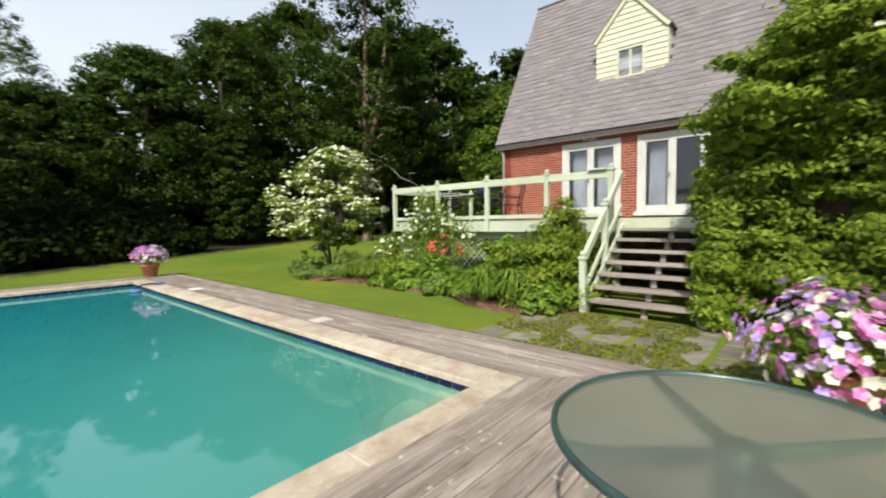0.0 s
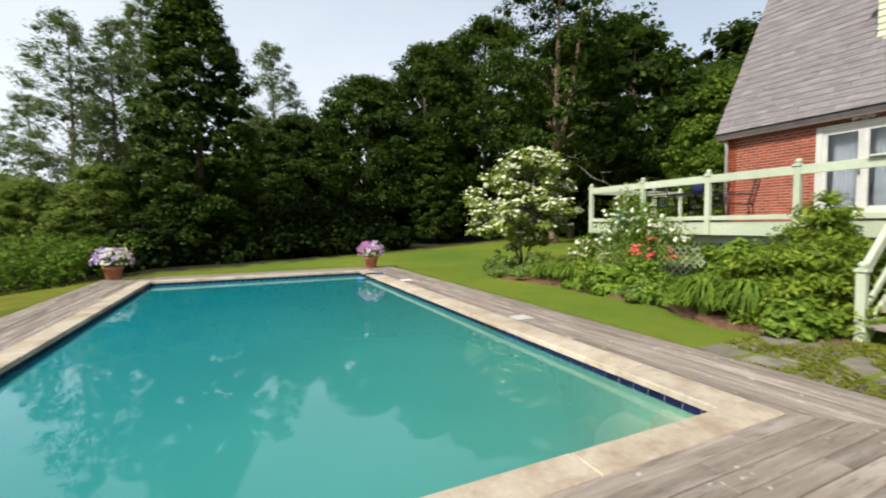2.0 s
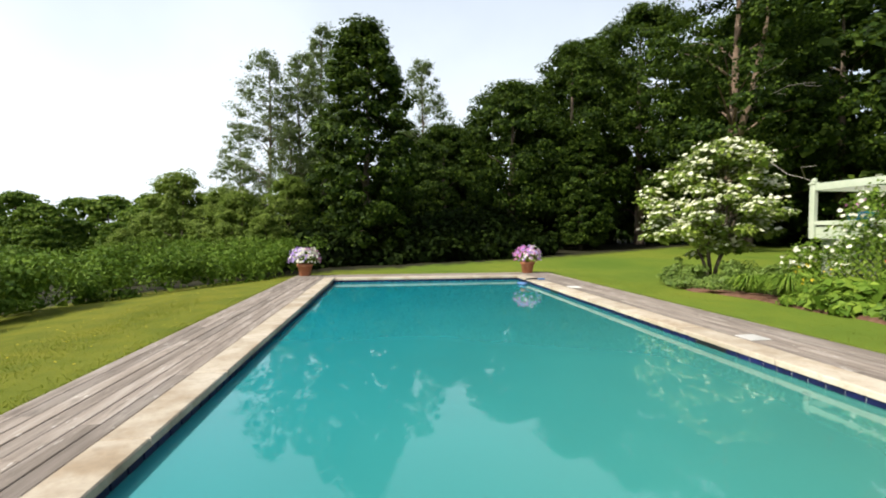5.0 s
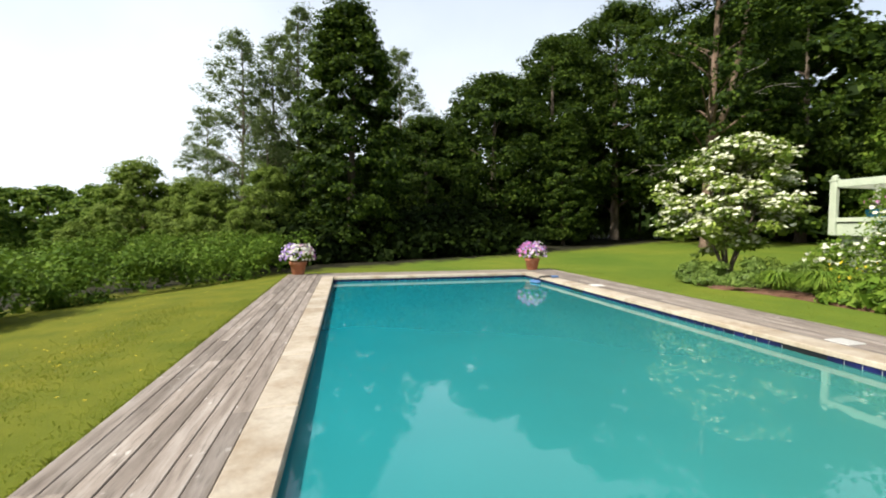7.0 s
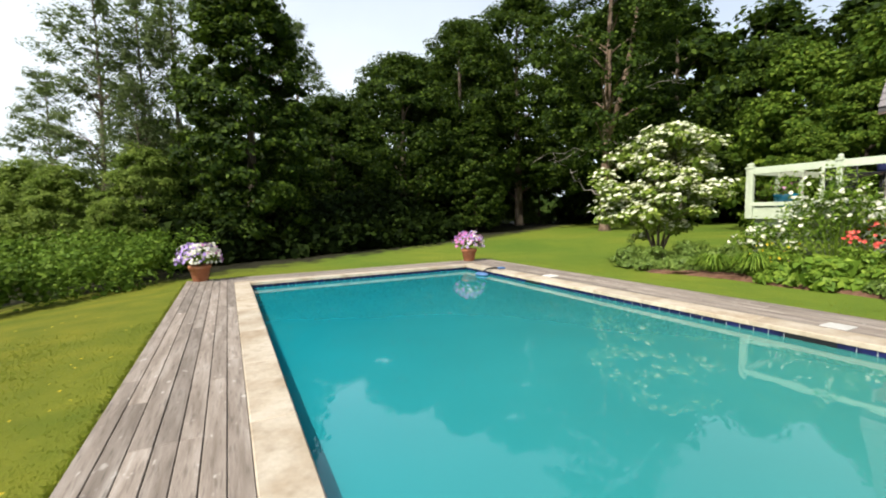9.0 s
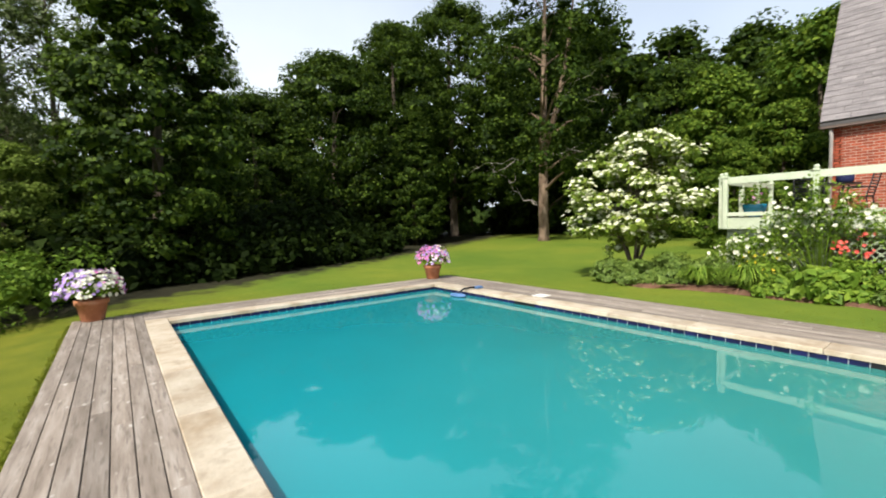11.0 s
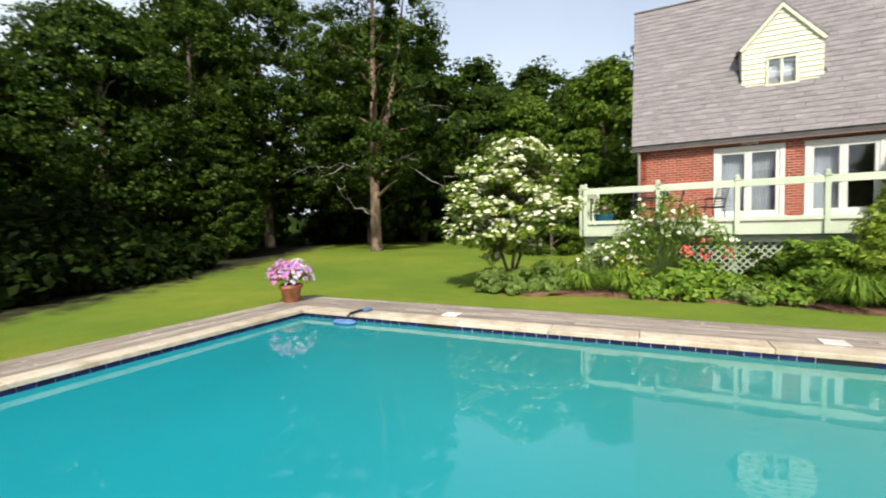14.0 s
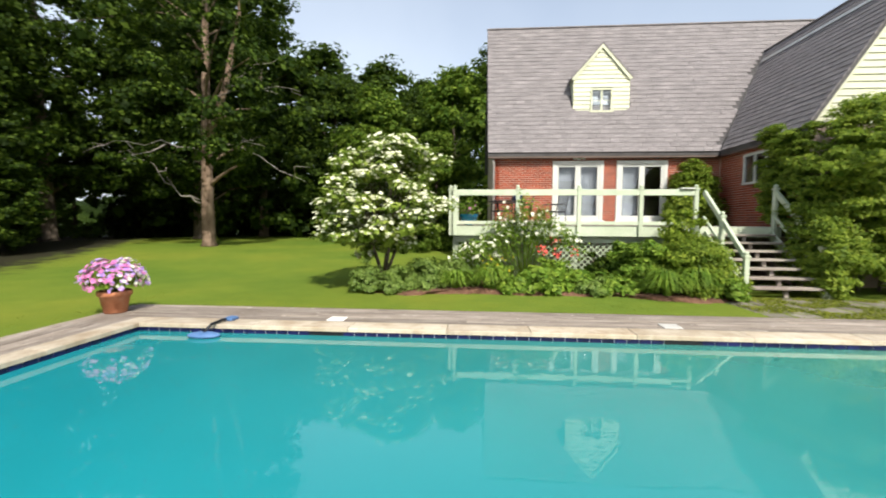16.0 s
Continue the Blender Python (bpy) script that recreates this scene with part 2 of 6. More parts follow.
BRICK_I = surface("red_brick_rest", (0.22, 0.045, 0.021), (0.33, 0.072, 0.033), (0.40, 0.115, 0.06), 9, 70, 0.85, 0.5, 0.28, island=True, depth=0.005)
MORTAR = surface("mortar", (0.40, 0.30, 0.24), (0.50, 0.39, 0.32), None, 3, 60, 0.95, 0.4)
SHINGLE = surface("weathered_shingle", (0.15, 0.136, 0.138), (0.215, 0.196, 0.197), (0.285, 0.262, 0.26), 2.6, 36, 0.85, 0.6, 0.07, stretch=(0.7, 5, 5), depth=0.008)
SHINGLE_I = surface("weathered_shingle_rest", (0.15, 0.136, 0.138), (0.215, 0.196, 0.197), (0.285, 0.262, 0.26), 2.6, 36, 0.85, 0.6, 0.07,
                    stretch=(1.2, 0.7, 5), island=True, depth=0.008)
FASCIA = surface("brown_fascia_paint", (0.10, 0.07, 0.055), (0.14, 0.10, 0.08), None, 3, 30, 0.6, 0.1)
ROOFBASE = surface("roof_felt", (0.06, 0.055, 0.055), (0.09, 0.085, 0.085), None, 3, 30, 0.95, 0.2)
FLASHING = surface("lead_flashing", (0.42, 0.42, 0.42), (0.55, 0.55, 0.54), None, 4, 40, 0.5, 0.1, metal=0.3)
GUTTER = surface("painted_gutter", (0.34, 0.31, 0.29), (0.42, 0.39, 0.36), None, 3, 30, 0.5, 0.1)
GLASS = glass_material("window_glass", (0.93, 0.96, 0.97))
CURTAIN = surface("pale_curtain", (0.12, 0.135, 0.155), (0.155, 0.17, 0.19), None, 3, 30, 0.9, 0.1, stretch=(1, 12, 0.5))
DORMER_BACK = surface("pale_panel", (0.25, 0.28, 0.32), (0.31, 0.34, 0.38), None, 3, 30, 0.9, 0.1)
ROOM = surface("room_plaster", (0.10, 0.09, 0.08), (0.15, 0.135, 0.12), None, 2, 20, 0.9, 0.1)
SOIL = surface("bark_mulch", (0.11, 0.05, 0.028), (0.19, 0.095, 0.055), (0.27, 0.15, 0.09), 7, 45, 0.95, 1.0, depth=0.03)
TERRACOTTA = surface("terracotta", (0.33, 0.12, 0.055), (0.46, 0.18, 0.085), (0.54, 0.27, 0.16), 5, 50, 0.8, 0.25, 0.08, depth=0.004)
PAVER = surface("grey_paver", (0.13, 0.115, 0.085), (0.195, 0.175, 0.135), (0.26, 0.235, 0.185), 4, 40, 0.9, 0.5, 0.2, depth=0.008)
BARK = surface("tree_bark", (0.08, 0.06, 0.042), (0.145, 0.112, 0.08), (0.22, 0.175, 0.13), 2.5, 22, 0.95, 1.0, 0.1, stretch=(3, 3, 0.6), depth=0.03)
PALEBARK = surface("warm_bark", (0.13, 0.085, 0.055), (0.225, 0.155, 0.105), (0.32, 0.24, 0.17), 2.5, 22, 0.95, 1.0, 0.1, stretch=(3, 3, 0.6), depth=0.03)
DEADWOOD = surface("dead_wood", (0.25, 0.22, 0.19), (0.36, 0.32, 0.28), None, 3, 25, 0.9, 0.5, stretch=(2, 2, 1))
TABLE_METAL = surface("green_table_metal", (0.025, 0.055, 0.05), (0.04, 0.08, 0.072), None, 5, 40, 0.4, 0.1, metal=0.2)
DARKMETAL = surface("dark_metal", (0.012, 0.012, 0.014), (0.022, 0.022, 0.025), None, 5, 40, 0.4, 0.1, metal=0.5)
BLUEGLAZE = surface("blue_glaze", (0.01, 0.16, 0.26), (0.02, 0.24, 0.36), None, 5, 30, 0.2, 0.05, spec=0.6)
NAVY = surface("navy_cloth", (0.008, 0.012, 0.06), (0.012, 0.02, 0.09), None, 5, 40, 0.9, 0.2)
SKIMBLUE = surface("blue_foam", (0.06, 0.14, 0.30), (0.10, 0.20, 0.40), None, 6, 40, 0.6, 0.15)
LIDMAT = surface("white_plastic", (0.62, 0.60, 0.55), (0.72, 0.70, 0.65), None, 5, 40, 0.5, 0.1)
FAR_WOODS = surface("far_woods", (0.012, 0.022, 0.005), (0.025, 0.045, 0.008), (0.045, 0.07, 0.013), 0.5, 3.0, 0.95, 1.0, 0, depth=0.4, spec=0.05)
L_FOREST = leaf_material("forest_leaves", (0.008, 0.018, 0.002), (0.022, 0.046, 0.0045), (0.092, 0.142, 0.017), 0.22, 0.6, spec=0.1)
L_LIGHT = leaf_material("light_leaves", (0.03, 0.07, 0.007), (0.085, 0.145, 0.016), (0.19, 0.265, 0.036), 0.3, 0.6, spec=0.1)
L_HEDGE = leaf_material("hedge_leaves", (0.05, 0.10, 0.010), (0.10, 0.175, 0.019), (0.17, 0.255, 0.036), 0.22, 0.6, spec=0.1)
# leaf colour sunk to near-black to give the shade under the trees
L_SHADE_UNDER = leaf_material("shaded_undergrowth_leaves", (0.004, 0.008, 0.0015), (0.009, 0.018, 0.0025), (0.022, 0.038, 0.006), 0.08, 0.7, spec=0.05)
L_PALE = leaf_material("pale_leaves", (0.09, 0.135, 0.022), (0.17, 0.235, 0.045), (0.26, 0.33, 0.075), 0.38, 0.6, spec=0.1)
L_AIRY = leaf_material("grey_green_leaves", (0.06, 0.085, 0.035), (0.12, 0.155, 0.065), (0.20, 0.24, 0.11), 0.4)
L_VINE = leaf_material("vine_leaves", (0.07, 0.125, 0.012), (0.175, 0.255, 0.026), (0.33, 0.41, 0.054), 0.38, 0.55, spec=0.15)
L_DOG = leaf_material("dogwood_leaves", (0.10, 0.165, 0.02), (0.20, 0.28, 0.04), (0.34, 0.41, 0.09), 0.25)
L_BED = leaf_material("bed_leaves", (0.07, 0.145, 0.016), (0.155, 0.255, 0.03), (0.27, 0.38, 0.055), 0.33, 0.55, spec=0.15)
L_SOFT = leaf_material("soft_grey_leaves", (0.10, 0.17, 0.035), (0.165, 0.25, 0.052), (0.25, 0.34, 0.085), 0.3)
L_GRASS = leaf_material("grass_blades", (0.17, 0.20, 0.020), (0.22, 0.24, 0.025), (0.28, 0.285, 0.038), 0.45)
P_WHITE = leaf_material("white_petals", (0.70, 0.69, 0.52), (0.79, 0.78, 0.62), (0.84, 0.84, 0.74), 0.2, petal=True)
P_CREAM = leaf_material("cream_bracts", (0.60, 0.61, 0.40), (0.70, 0.71, 0.50), (0.80, 0.80, 0.62), 0.2, petal=True)
P_PINK = leaf_material("pink_petals", (0.58, 0.13, 0.38), (0.68, 0.24, 0.51), (0.75, 0.42, 0.65), 0.25, petal=True)
P_LILAC = leaf_material("lilac_petals", (0.38, 0.22, 0.66), (0.50, 0.34, 0.74), (0.66, 0.52, 0.80), 0.25, petal=True)
P_RED = leaf_material("red_petals", (0.58, 0.05, 0.04), (0.68, 0.09, 0.07), (0.72, 0.2, 0.15), 0.2, petal=True)
P_YELLOW = leaf_material("yellow_petals", (0.60, 0.42, 0.02), (0.70, 0.52, 0.03), (0.75, 0.62, 0.06), 0.2, petal=True)

# ---------------------------------------------------------------- mesh helpers


def mesh_from(name, verts, faces, material, smooth=False):
    me = bpy.data.meshes.new(name)
    me.from_pydata([tuple(v) for v in verts], [], faces)
    me.materials.append(material)
    if smooth:
        me.polygons.foreach_set("use_smooth", [True] * len(me.polygons))
    me.update()
    return me


def put(name, me, parent=None, m=None, label=""):
    ob = new(name, me)
    if parent is not None:
        ob.parent = parent
    if m is not None:
        ob.matrix_basis = m
    if label:
        ob["label"] = label
    return ob


def empty(name, m=None):
    ob = new(name)
    ob.empty_display_size = 0.1
    if m is not None:
        ob.matrix_basis = m
    return ob


def part(name, bm, material, parent, label="", smooth=False):
    me = bpy.data.meshes.new(name)
    bm.to_mesh(me)
    bm.free()
    me.materials.append(material)
    if smooth:
        me.polygons.foreach_set("use_smooth", [True] * len(me.polygons))
    return put(name, me, parent, None, label)


CACHE = {}


def slab_data(dx, dy, dz, c):
    """A block with its upper edges chamfered: x and y centred, z from 0."""
    a, b = dx / 2, dy / 2
    ring = lambda p, q, z: [(-p, -q, z), (p, -q, z), (p, q, z), (-p, q, z)]  # noqa: E731
    v = ring(a, b, 0) + ring(a, b, dz - c) + ring(a - c, b - c, dz)
    f = [(3, 2, 1, 0), (8, 9, 10, 11)]
    for k in (0, 4):
        f += [(k + i, k + (i + 1) % 4, k + 4 + (i + 1) % 4, k + 4 + i) for i in range(4)]
    return v, f


def slab(name, dx, dy, dz, c, material):
    key = (name, round(dx, 3), round(dy, 3), round(dz, 3), c, material.name)
    if key not in CACHE:
        CACHE[key] = mesh_from(name, *slab_data(dx, dy, dz, c), material)
    return CACHE[key]


def block(name, x0, x1, y0, y1, z0, z1, material, parent=None, c=0.006, label=""):
    """A bevelled box between two corners, with its origin at the middle of its foot."""
    me = slab(name, x1 - x0, y1 - y0, z1 - z0, min(c, (x1 - x0) / 4, (y1 - y0) / 4, (z1 - z0) / 4), material)
    return put(name, me, parent, pose((x0 + x1) / 2, (y0 + y1) / 2, z0), label)


def prism(name, pts, push, material, parent=None, label=""):
    """A flat outline given thickness."""
    k, d = len(pts), Vector(push)
    v = [Vector(p) for p in pts] + [Vector(p) + d for p in pts]
    f = [tuple(range(k - 1, -1, -1)), tuple(range(k, 2 * k))] + [(i, (i + 1) % k, k + (i + 1) % k, k + i) for i in range(k)]
    me = mesh_from(name, v, f, material)
    bm = bmesh.new()
    bm.from_mesh(me)
    bmesh.ops.recalc_face_normals(bm, faces=bm.faces)
    bm.to_mesh(me)
    bm.free()
    return put(name, me, parent, None, label)


def lathe_bm(profile, seg=28, ring=False):
    bm = bmesh.new()
    rings = [[bm.verts.new((r * math.cos(2 * math.pi * i / seg), r * math.sin(2 * math.pi * i / seg), z)) for i in range(seg)] for r, z in profile]
    for a, b in zip(rings, rings[1:]):
        for i in range(seg):
            bm.faces.new((a[i], a[(i + 1) % seg], b[(i + 1) % seg], b[i]))
    if ring:
        for i in range(seg):
            bm.faces.new((rings[-1][i], rings[-1][(i + 1) % seg], rings[0][(i + 1) % seg], rings[0][i]))
        return bm
    bm.faces.new(rings[0][::-1])
    bm.faces.new(rings[-1])
    return bm


def tube_into(v, f, pts, radii, seg=7):
    """Adds a tapering tube along points to lists of corners and faces."""
    base = len(v)
    pts = [Vector(p) for p in pts]
    for i, (p, r) in enumerate(zip(pts, radii)):
        d = (pts[min(i + 1, len(pts) - 1)] - pts[max(i - 1, 0)]).normalized()
        s = d.cross(Vector((0.31, 0.87, 0.39))).normalized()
        u = d.cross(s)
        for k in range(seg):
            a = 2 * math.pi * k / seg
            v.append(p + r * (math.cos(a) * s + math.sin(a) * u))
    for i in range(len(pts) - 1):
        for k in range(seg):
            a, b = base + i * seg + k, base + i * seg + (k + 1) % seg
            f.append((a, b, b + seg, a + seg))
    f.append(tuple(base + k for k in range(seg))[::-1])
    f.append(tuple(base + (len(pts) - 1) * seg + k for k in range(seg)))


def tube(name, pts, radii, material, parent=None, seg=8, label=""):
    v, f = [], []
    tube_into(v, f, pts, radii, seg)
    return put(name, mesh_from(name, v, f, material, True), parent, None, label)


def quads(name, corners, material):
    """A mesh of loose four-cornered leaves from an array (leaf, 4, 3)."""
    k = len(corners)
    me = bpy.data.meshes.new(name)
    me.vertices.add(4 * k)
    me.vertices.foreach_set("co", np.asarray(corners, np.float32).ravel())
    me.loops.add(4 * k)
    me.loops.foreach_set("vertex_index", np.arange(4 * k, dtype=np.int32))
    me.polygons.add(k)
    me.polygons.foreach_set("loop_start", np.arange(0, 4 * k, 4, dtype=np.int32))
    me.update(calc_edges=True)
    me.materials.append(material)
    return me


def unit(a):
    return a / np.maximum(np.linalg.norm(a, axis=-1, keepdims=True), 1e-9)


def leaves(rng, centre, normal, length, width, droop=0.0, size_spread=0.35):
    """Leaf blades at the centres: pointed rhombs, folded a little along the middle."""
    k = len(centre)
    s = rng.uniform(1 - size_spread, 1 + size_spread, (k, 1))
    along = unit(np.cross(normal, rng.normal(size=(k, 3))))
    along[:, 2] -= droop
    along = unit(along)
    side = unit(np.cross(normal, along))
    nrm = np.cross(along, side)
    a, b = along * length * s / 2, side * width * s / 2
    fold = nrm * width * 0.18 * s
    return np.stack([centre - a, centre + b * 1.0 - a * 0.1 + fold, centre + a, centre - b - a * 0.1 + fold], 1)


def lobes_cloud(rng, centres, radii, per, length, width, up=0.55, shell=0.55, droop=0.1, heart=None, fill=0):
    """Leaves gathered in flattened lobes; heart: the middle of the crown, from which they turn outward; fill: broad inner leaves in each lobe."""
    k = len(centres)
    idx = np.repeat(np.arange(k), per)
    d = unit(rng.normal(size=(len(idx), 3)))
    if fill:
        d[:, 2] = np.where(d[:, 2] < -0.35, -d[:, 2], d[:, 2])
    r = rng.uniform(0, 1, (len(idx), 1)) ** shell * rng.uniform(0.9, 1.12, (len(idx), 1))
    pos = centres[idx] + d * r * radii[idx]
    out = d.copy()
    if heart is not None:
        out = out + 0.8 * unit(pos - heart)
    nrm = unit(out * 0.6 + np.array([0, 0, up]) + rng.normal(size=d.shape) * 0.45)
    blades = leaves(rng, pos, nrm, length, width, droop)
    if not fill:
        return blades
    idx = np.repeat(np.arange(k), fill)
    d = unit(rng.normal(size=(len(idx), 3)))
    pos = centres[idx] + d * 0.38 * radii[idx] - [0, 0, 0.2] * radii[idx]
    inner = leaves(rng, pos, unit(d + rng.normal(size=d.shape) * 0.4), length * 2.2, width * 2.4, droop)
    return np.concatenate([blades, inner])


def petals(rng, centre, normal, size, lobes=5):
    """Open blossoms: for each centre, a ring of broad petals."""
    k = len(centre)
    a0 = unit(np.cross(normal, rng.normal(size=(k, 3))))
    b0 = np.cross(normal, a0)
    out = []
    s = size * rng.uniform(0.75, 1.25, (k, 1))
    for i in range(lobes):
        t = 2 * math.pi * i / lobes
        w = math.pi / lobes * 0.95
        p = lambda ang, rr: centre + s * rr * (a0 * math.cos(ang) + b0 * math.sin(ang)) + normal * s * 0.25 * rr  # noqa: E731
        out.append(np.stack([centre, p(t - w, 0.8), p(t, 1.05), p(t + w, 0.8)], 1))
    return np.concatenate(out)

# ---------------------------------------------------------------- ground
PW, PL = 5.59, 11.39          # the pool's inner width and length
LEFT, RIGHT, NEAR, FAR = -1.31, 6.97, -6.0, 12.56      # the boarded terrace
CL, CR, CN, CF = -0.32, 5.97, -0.27, 11.70             # outer edges of the coping


def ground_z(x, y):
    z = -0.055
    d = (-4.3 - x) if y < 9 else (-4.3 - x) + 0.55 * (y - 9) if y < 13 else (-4.3 - x) + 2.2
    if d > -2.0:
        z -= 0.05 * (d + 2.0) ** 1.35 if d < 12 else 0.05 * 14 ** 1.35
    if x > 12 or y > 15:
        z += 0.018 * min(max(x - 10, 0) + max(y - 14, 0) * (1 if x > 2 else 0), 25)
    return z


def build_ground():
    def lines(lo, hi, extra, fine0, fine1, step):
        out = set(extra)
        v = fine0
        while v < fine1:
            out.add(round(v, 3))
            v += step
        v, s = fine1, step
        while v < hi:
            out.add(round(v, 3))
            s *= 1.35
            v += s
        v, s = fine0, step
        while v > lo:
            out.add(round(v, 3))
            s *= 1.35
            v -= s
        return sorted(out | {lo, hi})
    hx, hy = (-0.2, 5.75), (-0.2, 11.52)
    keep = lambda vals, h: [v for v in vals if all(abs(v - e) > 0.12 or v == e for e in h)]  # noqa: E731
    xs = keep(lines(-900, 900, hx, -14, 26, 1.0), hx)
    ys = keep(lines(-900, 900, hy, -10, 32, 1.0), hy)
    v = [(x, y, ground_z(x, y)) for y in ys for x in xs]
    k, f = len(xs), []
    for j in range(len(ys) - 1):
        for i in range(k - 1):
            if xs[i] >= hx[0] and xs[i + 1] <= hx[1] and ys[j] >= hy[0] and ys[j + 1] <= hy[1]:
                continue
            f.append((j * k + i, j * k + i + 1, (j + 1) * k + i + 1, (j + 1) * k + i))
    tagged(put("ground", mesh_from("ground", v, f, LAWN, True)), "mown green lawn running into leaf litter darkened for tree shade", "lawn", kind="structure")


build_ground()

# ---------------------------------------------------------------- pool
WL = -0.128


def build_pool():
    pool = tagged(empty("swimming_pool"), "rectangular swimming pool with teal water and blue waterline tiles", "swimming pool")
    B = 0.04                 # by which the coping overhangs the wall
    def depth(y):
        return -1.15 if y < 4 else -1.15 - (y - 4) / 4 * 1.2 if y < 8 else -2.35
    ys = [0, 2, 4, 5, 6, 7, 8, 10, PL]
    v, f = [], []
    for y in ys:
        y += -B if y == 0 else B if y == PL else 0
        v += [(-B, y, depth(y)), (PW + B, y, depth(y)), (-B, y, -0.06), (PW + B, y, -0.06)]
    for i in range(len(ys) - 1):
        a, b = 4 * i, 4 * i + 4
        f += [(a, a + 1, b + 1, b), (a + 2, a, b, b + 2), (a + 1, a + 3, b + 3, b + 1)]
    e = 4 * (len(ys) - 1)
    f += [(1, 0, 2, 3), (e, e + 1, e + 3, e + 2)]
    basin = put("basin", mesh_from("basin", v, f, PLASTER), pool, None, "pale teal plastered basin")
    # a rounded flight of entry steps in one corner
    for r, z in ((0.52, -0.21), (0.95, -0.40), (1.4, -0.62)):
        bm = bmesh.new()
        top = [bm.verts.new((PW + B - 0.002, 0.002 - B, z))]
        for i in range(13):
            a = math.pi / 2 * (1 + i / 12)
            top.append(bm.verts.new((PW + B - 0.002 + r * math.cos(a), 0.002 - B + r * math.sin(a), z)))
        face = bm.faces.new(top)
        ext = bmesh.ops.extrude_face_region(bm, geom=[face])
        bmesh.ops.translate(bm, verts=[q for q in ext["geom"] if isinstance(q, bmesh.types.BMVert)], vec=(0, 0, -1.13 - z))
        bmesh.ops.recalc_face_normals(bm, faces=bm.faces)
        part("entry_step", bm, STEP_PLASTER, pool, "white plaster entry step under water")
    # waterline tiles: grout bands, then the tiles proud of them
    g = 0.012
    runs = (("x", -B, PW + B, -B, 1), ("x", -B, PW + B, PL + B, -1), ("y", -B, PL + B, -B, 1), ("y", -B, PL + B, PW + B, -1))
    for axis, lo, hi, at, s in runs:
        a, b = (at, at + s * g)
        a, b = min(a, b), max(a, b)
        if axis == "x":
            block("grout_band", lo, hi, a, b, -0.142, -0.045, GROUT, pool, 0.001)
        else:
            block("grout_band", a, b, lo + g, hi - g, -0.142, -0.045, GROUT, pool, 0.001)
    along_x, along_y = slab("tile", 0.156, 0.088, 0.012, 0.003, TILE), slab("tile", 0.088, 0.156, 0.012, 0.003, TILE)
    for axis, lo, hi, at, s in runs:
        k = int((hi - lo - 2 * g) / 0.166)
        for i in range(k):
            c = lo + g + (i + 0.5) * (hi - lo - 2 * g) / k
            if axis == "y" and at > PW and (8.22 < c < 8.72 or 3.12 < c < 3.6):
                continue
            if axis == "x":
                m = pose(c, at + s * g, -0.094, -90 * s, 0, 0)
            else:
                m = pose(at + s * g, c, -0.094, 0, 90 * s, 0)
            put("tile", along_x if axis == "x" else along_y, pool, m)
    for y0, y1 in ((8.15, 8.79), (3.05, 3.67)):
        block("skimmer_mouth", PW + B - g - 0.008, PW + B - g, y0, y1, -0.2, -0.06, DARKMETAL, pool, 0.002, "dark skimmer opening")
    for y in (2.18, 6.0, 9.48):
        bm = lathe_bm([(0.05, 0), (0.05, 0.012), (0.02, 0.02)], 18)
        bm.transform(pose(PW + B - g - 0.001, y, -0.27, 0, -90, 0))
        part("return_fitting", bm, DARKMETAL, pool, "dark round return fitting")
    # water
    nx, ny = 24, 48
    v = [(g - B + (PW + 2 * B - 2 * g) * i / nx, g - B + (PL + 2 * B - 2 * g) * j / ny, WL) for j in range(ny + 1) for i in range(nx + 1)]
    f = [(j * (nx + 1) + i, j * (nx + 1) + i + 1, (j + 1) * (nx + 1) + i + 1, (j + 1) * (nx + 1) + i) for j in range(ny) for i in range(nx)]
    tagged(put("water", mesh_from("water", v, f, WATER, True)), "still cloudy teal pool water mirroring trees and sky", "water", kind="structure")
    return pool


POOL = build_pool()


def build_coping():
    rng = random.Random(4)
    coping = tagged(empty("coping"), "pale sandstone coping slabs edging the pool", "coping", kind="structure")
    def run(axis, cuts, a0, a1):
        for lo, hi in zip(cuts, cuts[1:]):
            d = hi - lo - 0.008
            z = -0.062 + rng.uniform(-0.002, 0.002)
            if axis == "y":
                put("coping_stone", slab("coping_stone", a1 - a0, d, 0.062, 0.010, COPING), coping, pose((a0 + a1) / 2, (lo + hi) / 2, z))
            else:
                put("coping_stone", slab("coping_stone", d, a1 - a0, 0.062, 0.010, COPING), coping, pose((lo + hi) / 2, (a0 + a1) / 2, z))
    over = 0.0
    run("y", [CN, 1.54, 2.89, 4.24, 5.6, 6.95, 8.3, 9.65, CF], CL, over)
    run("y", [over, 1.0, 2.5, 4.05, 5.5, 6.7, 8.15, 9.6, PL - over], PW - over, CR)
    run("x", [over + 0.004, 1.42, 2.77, 4.12, CR], CN, over)
    run("x", [over + 0.004, 1.4, 2.8, 4.2, CR], PL - over, CF)


build_coping()


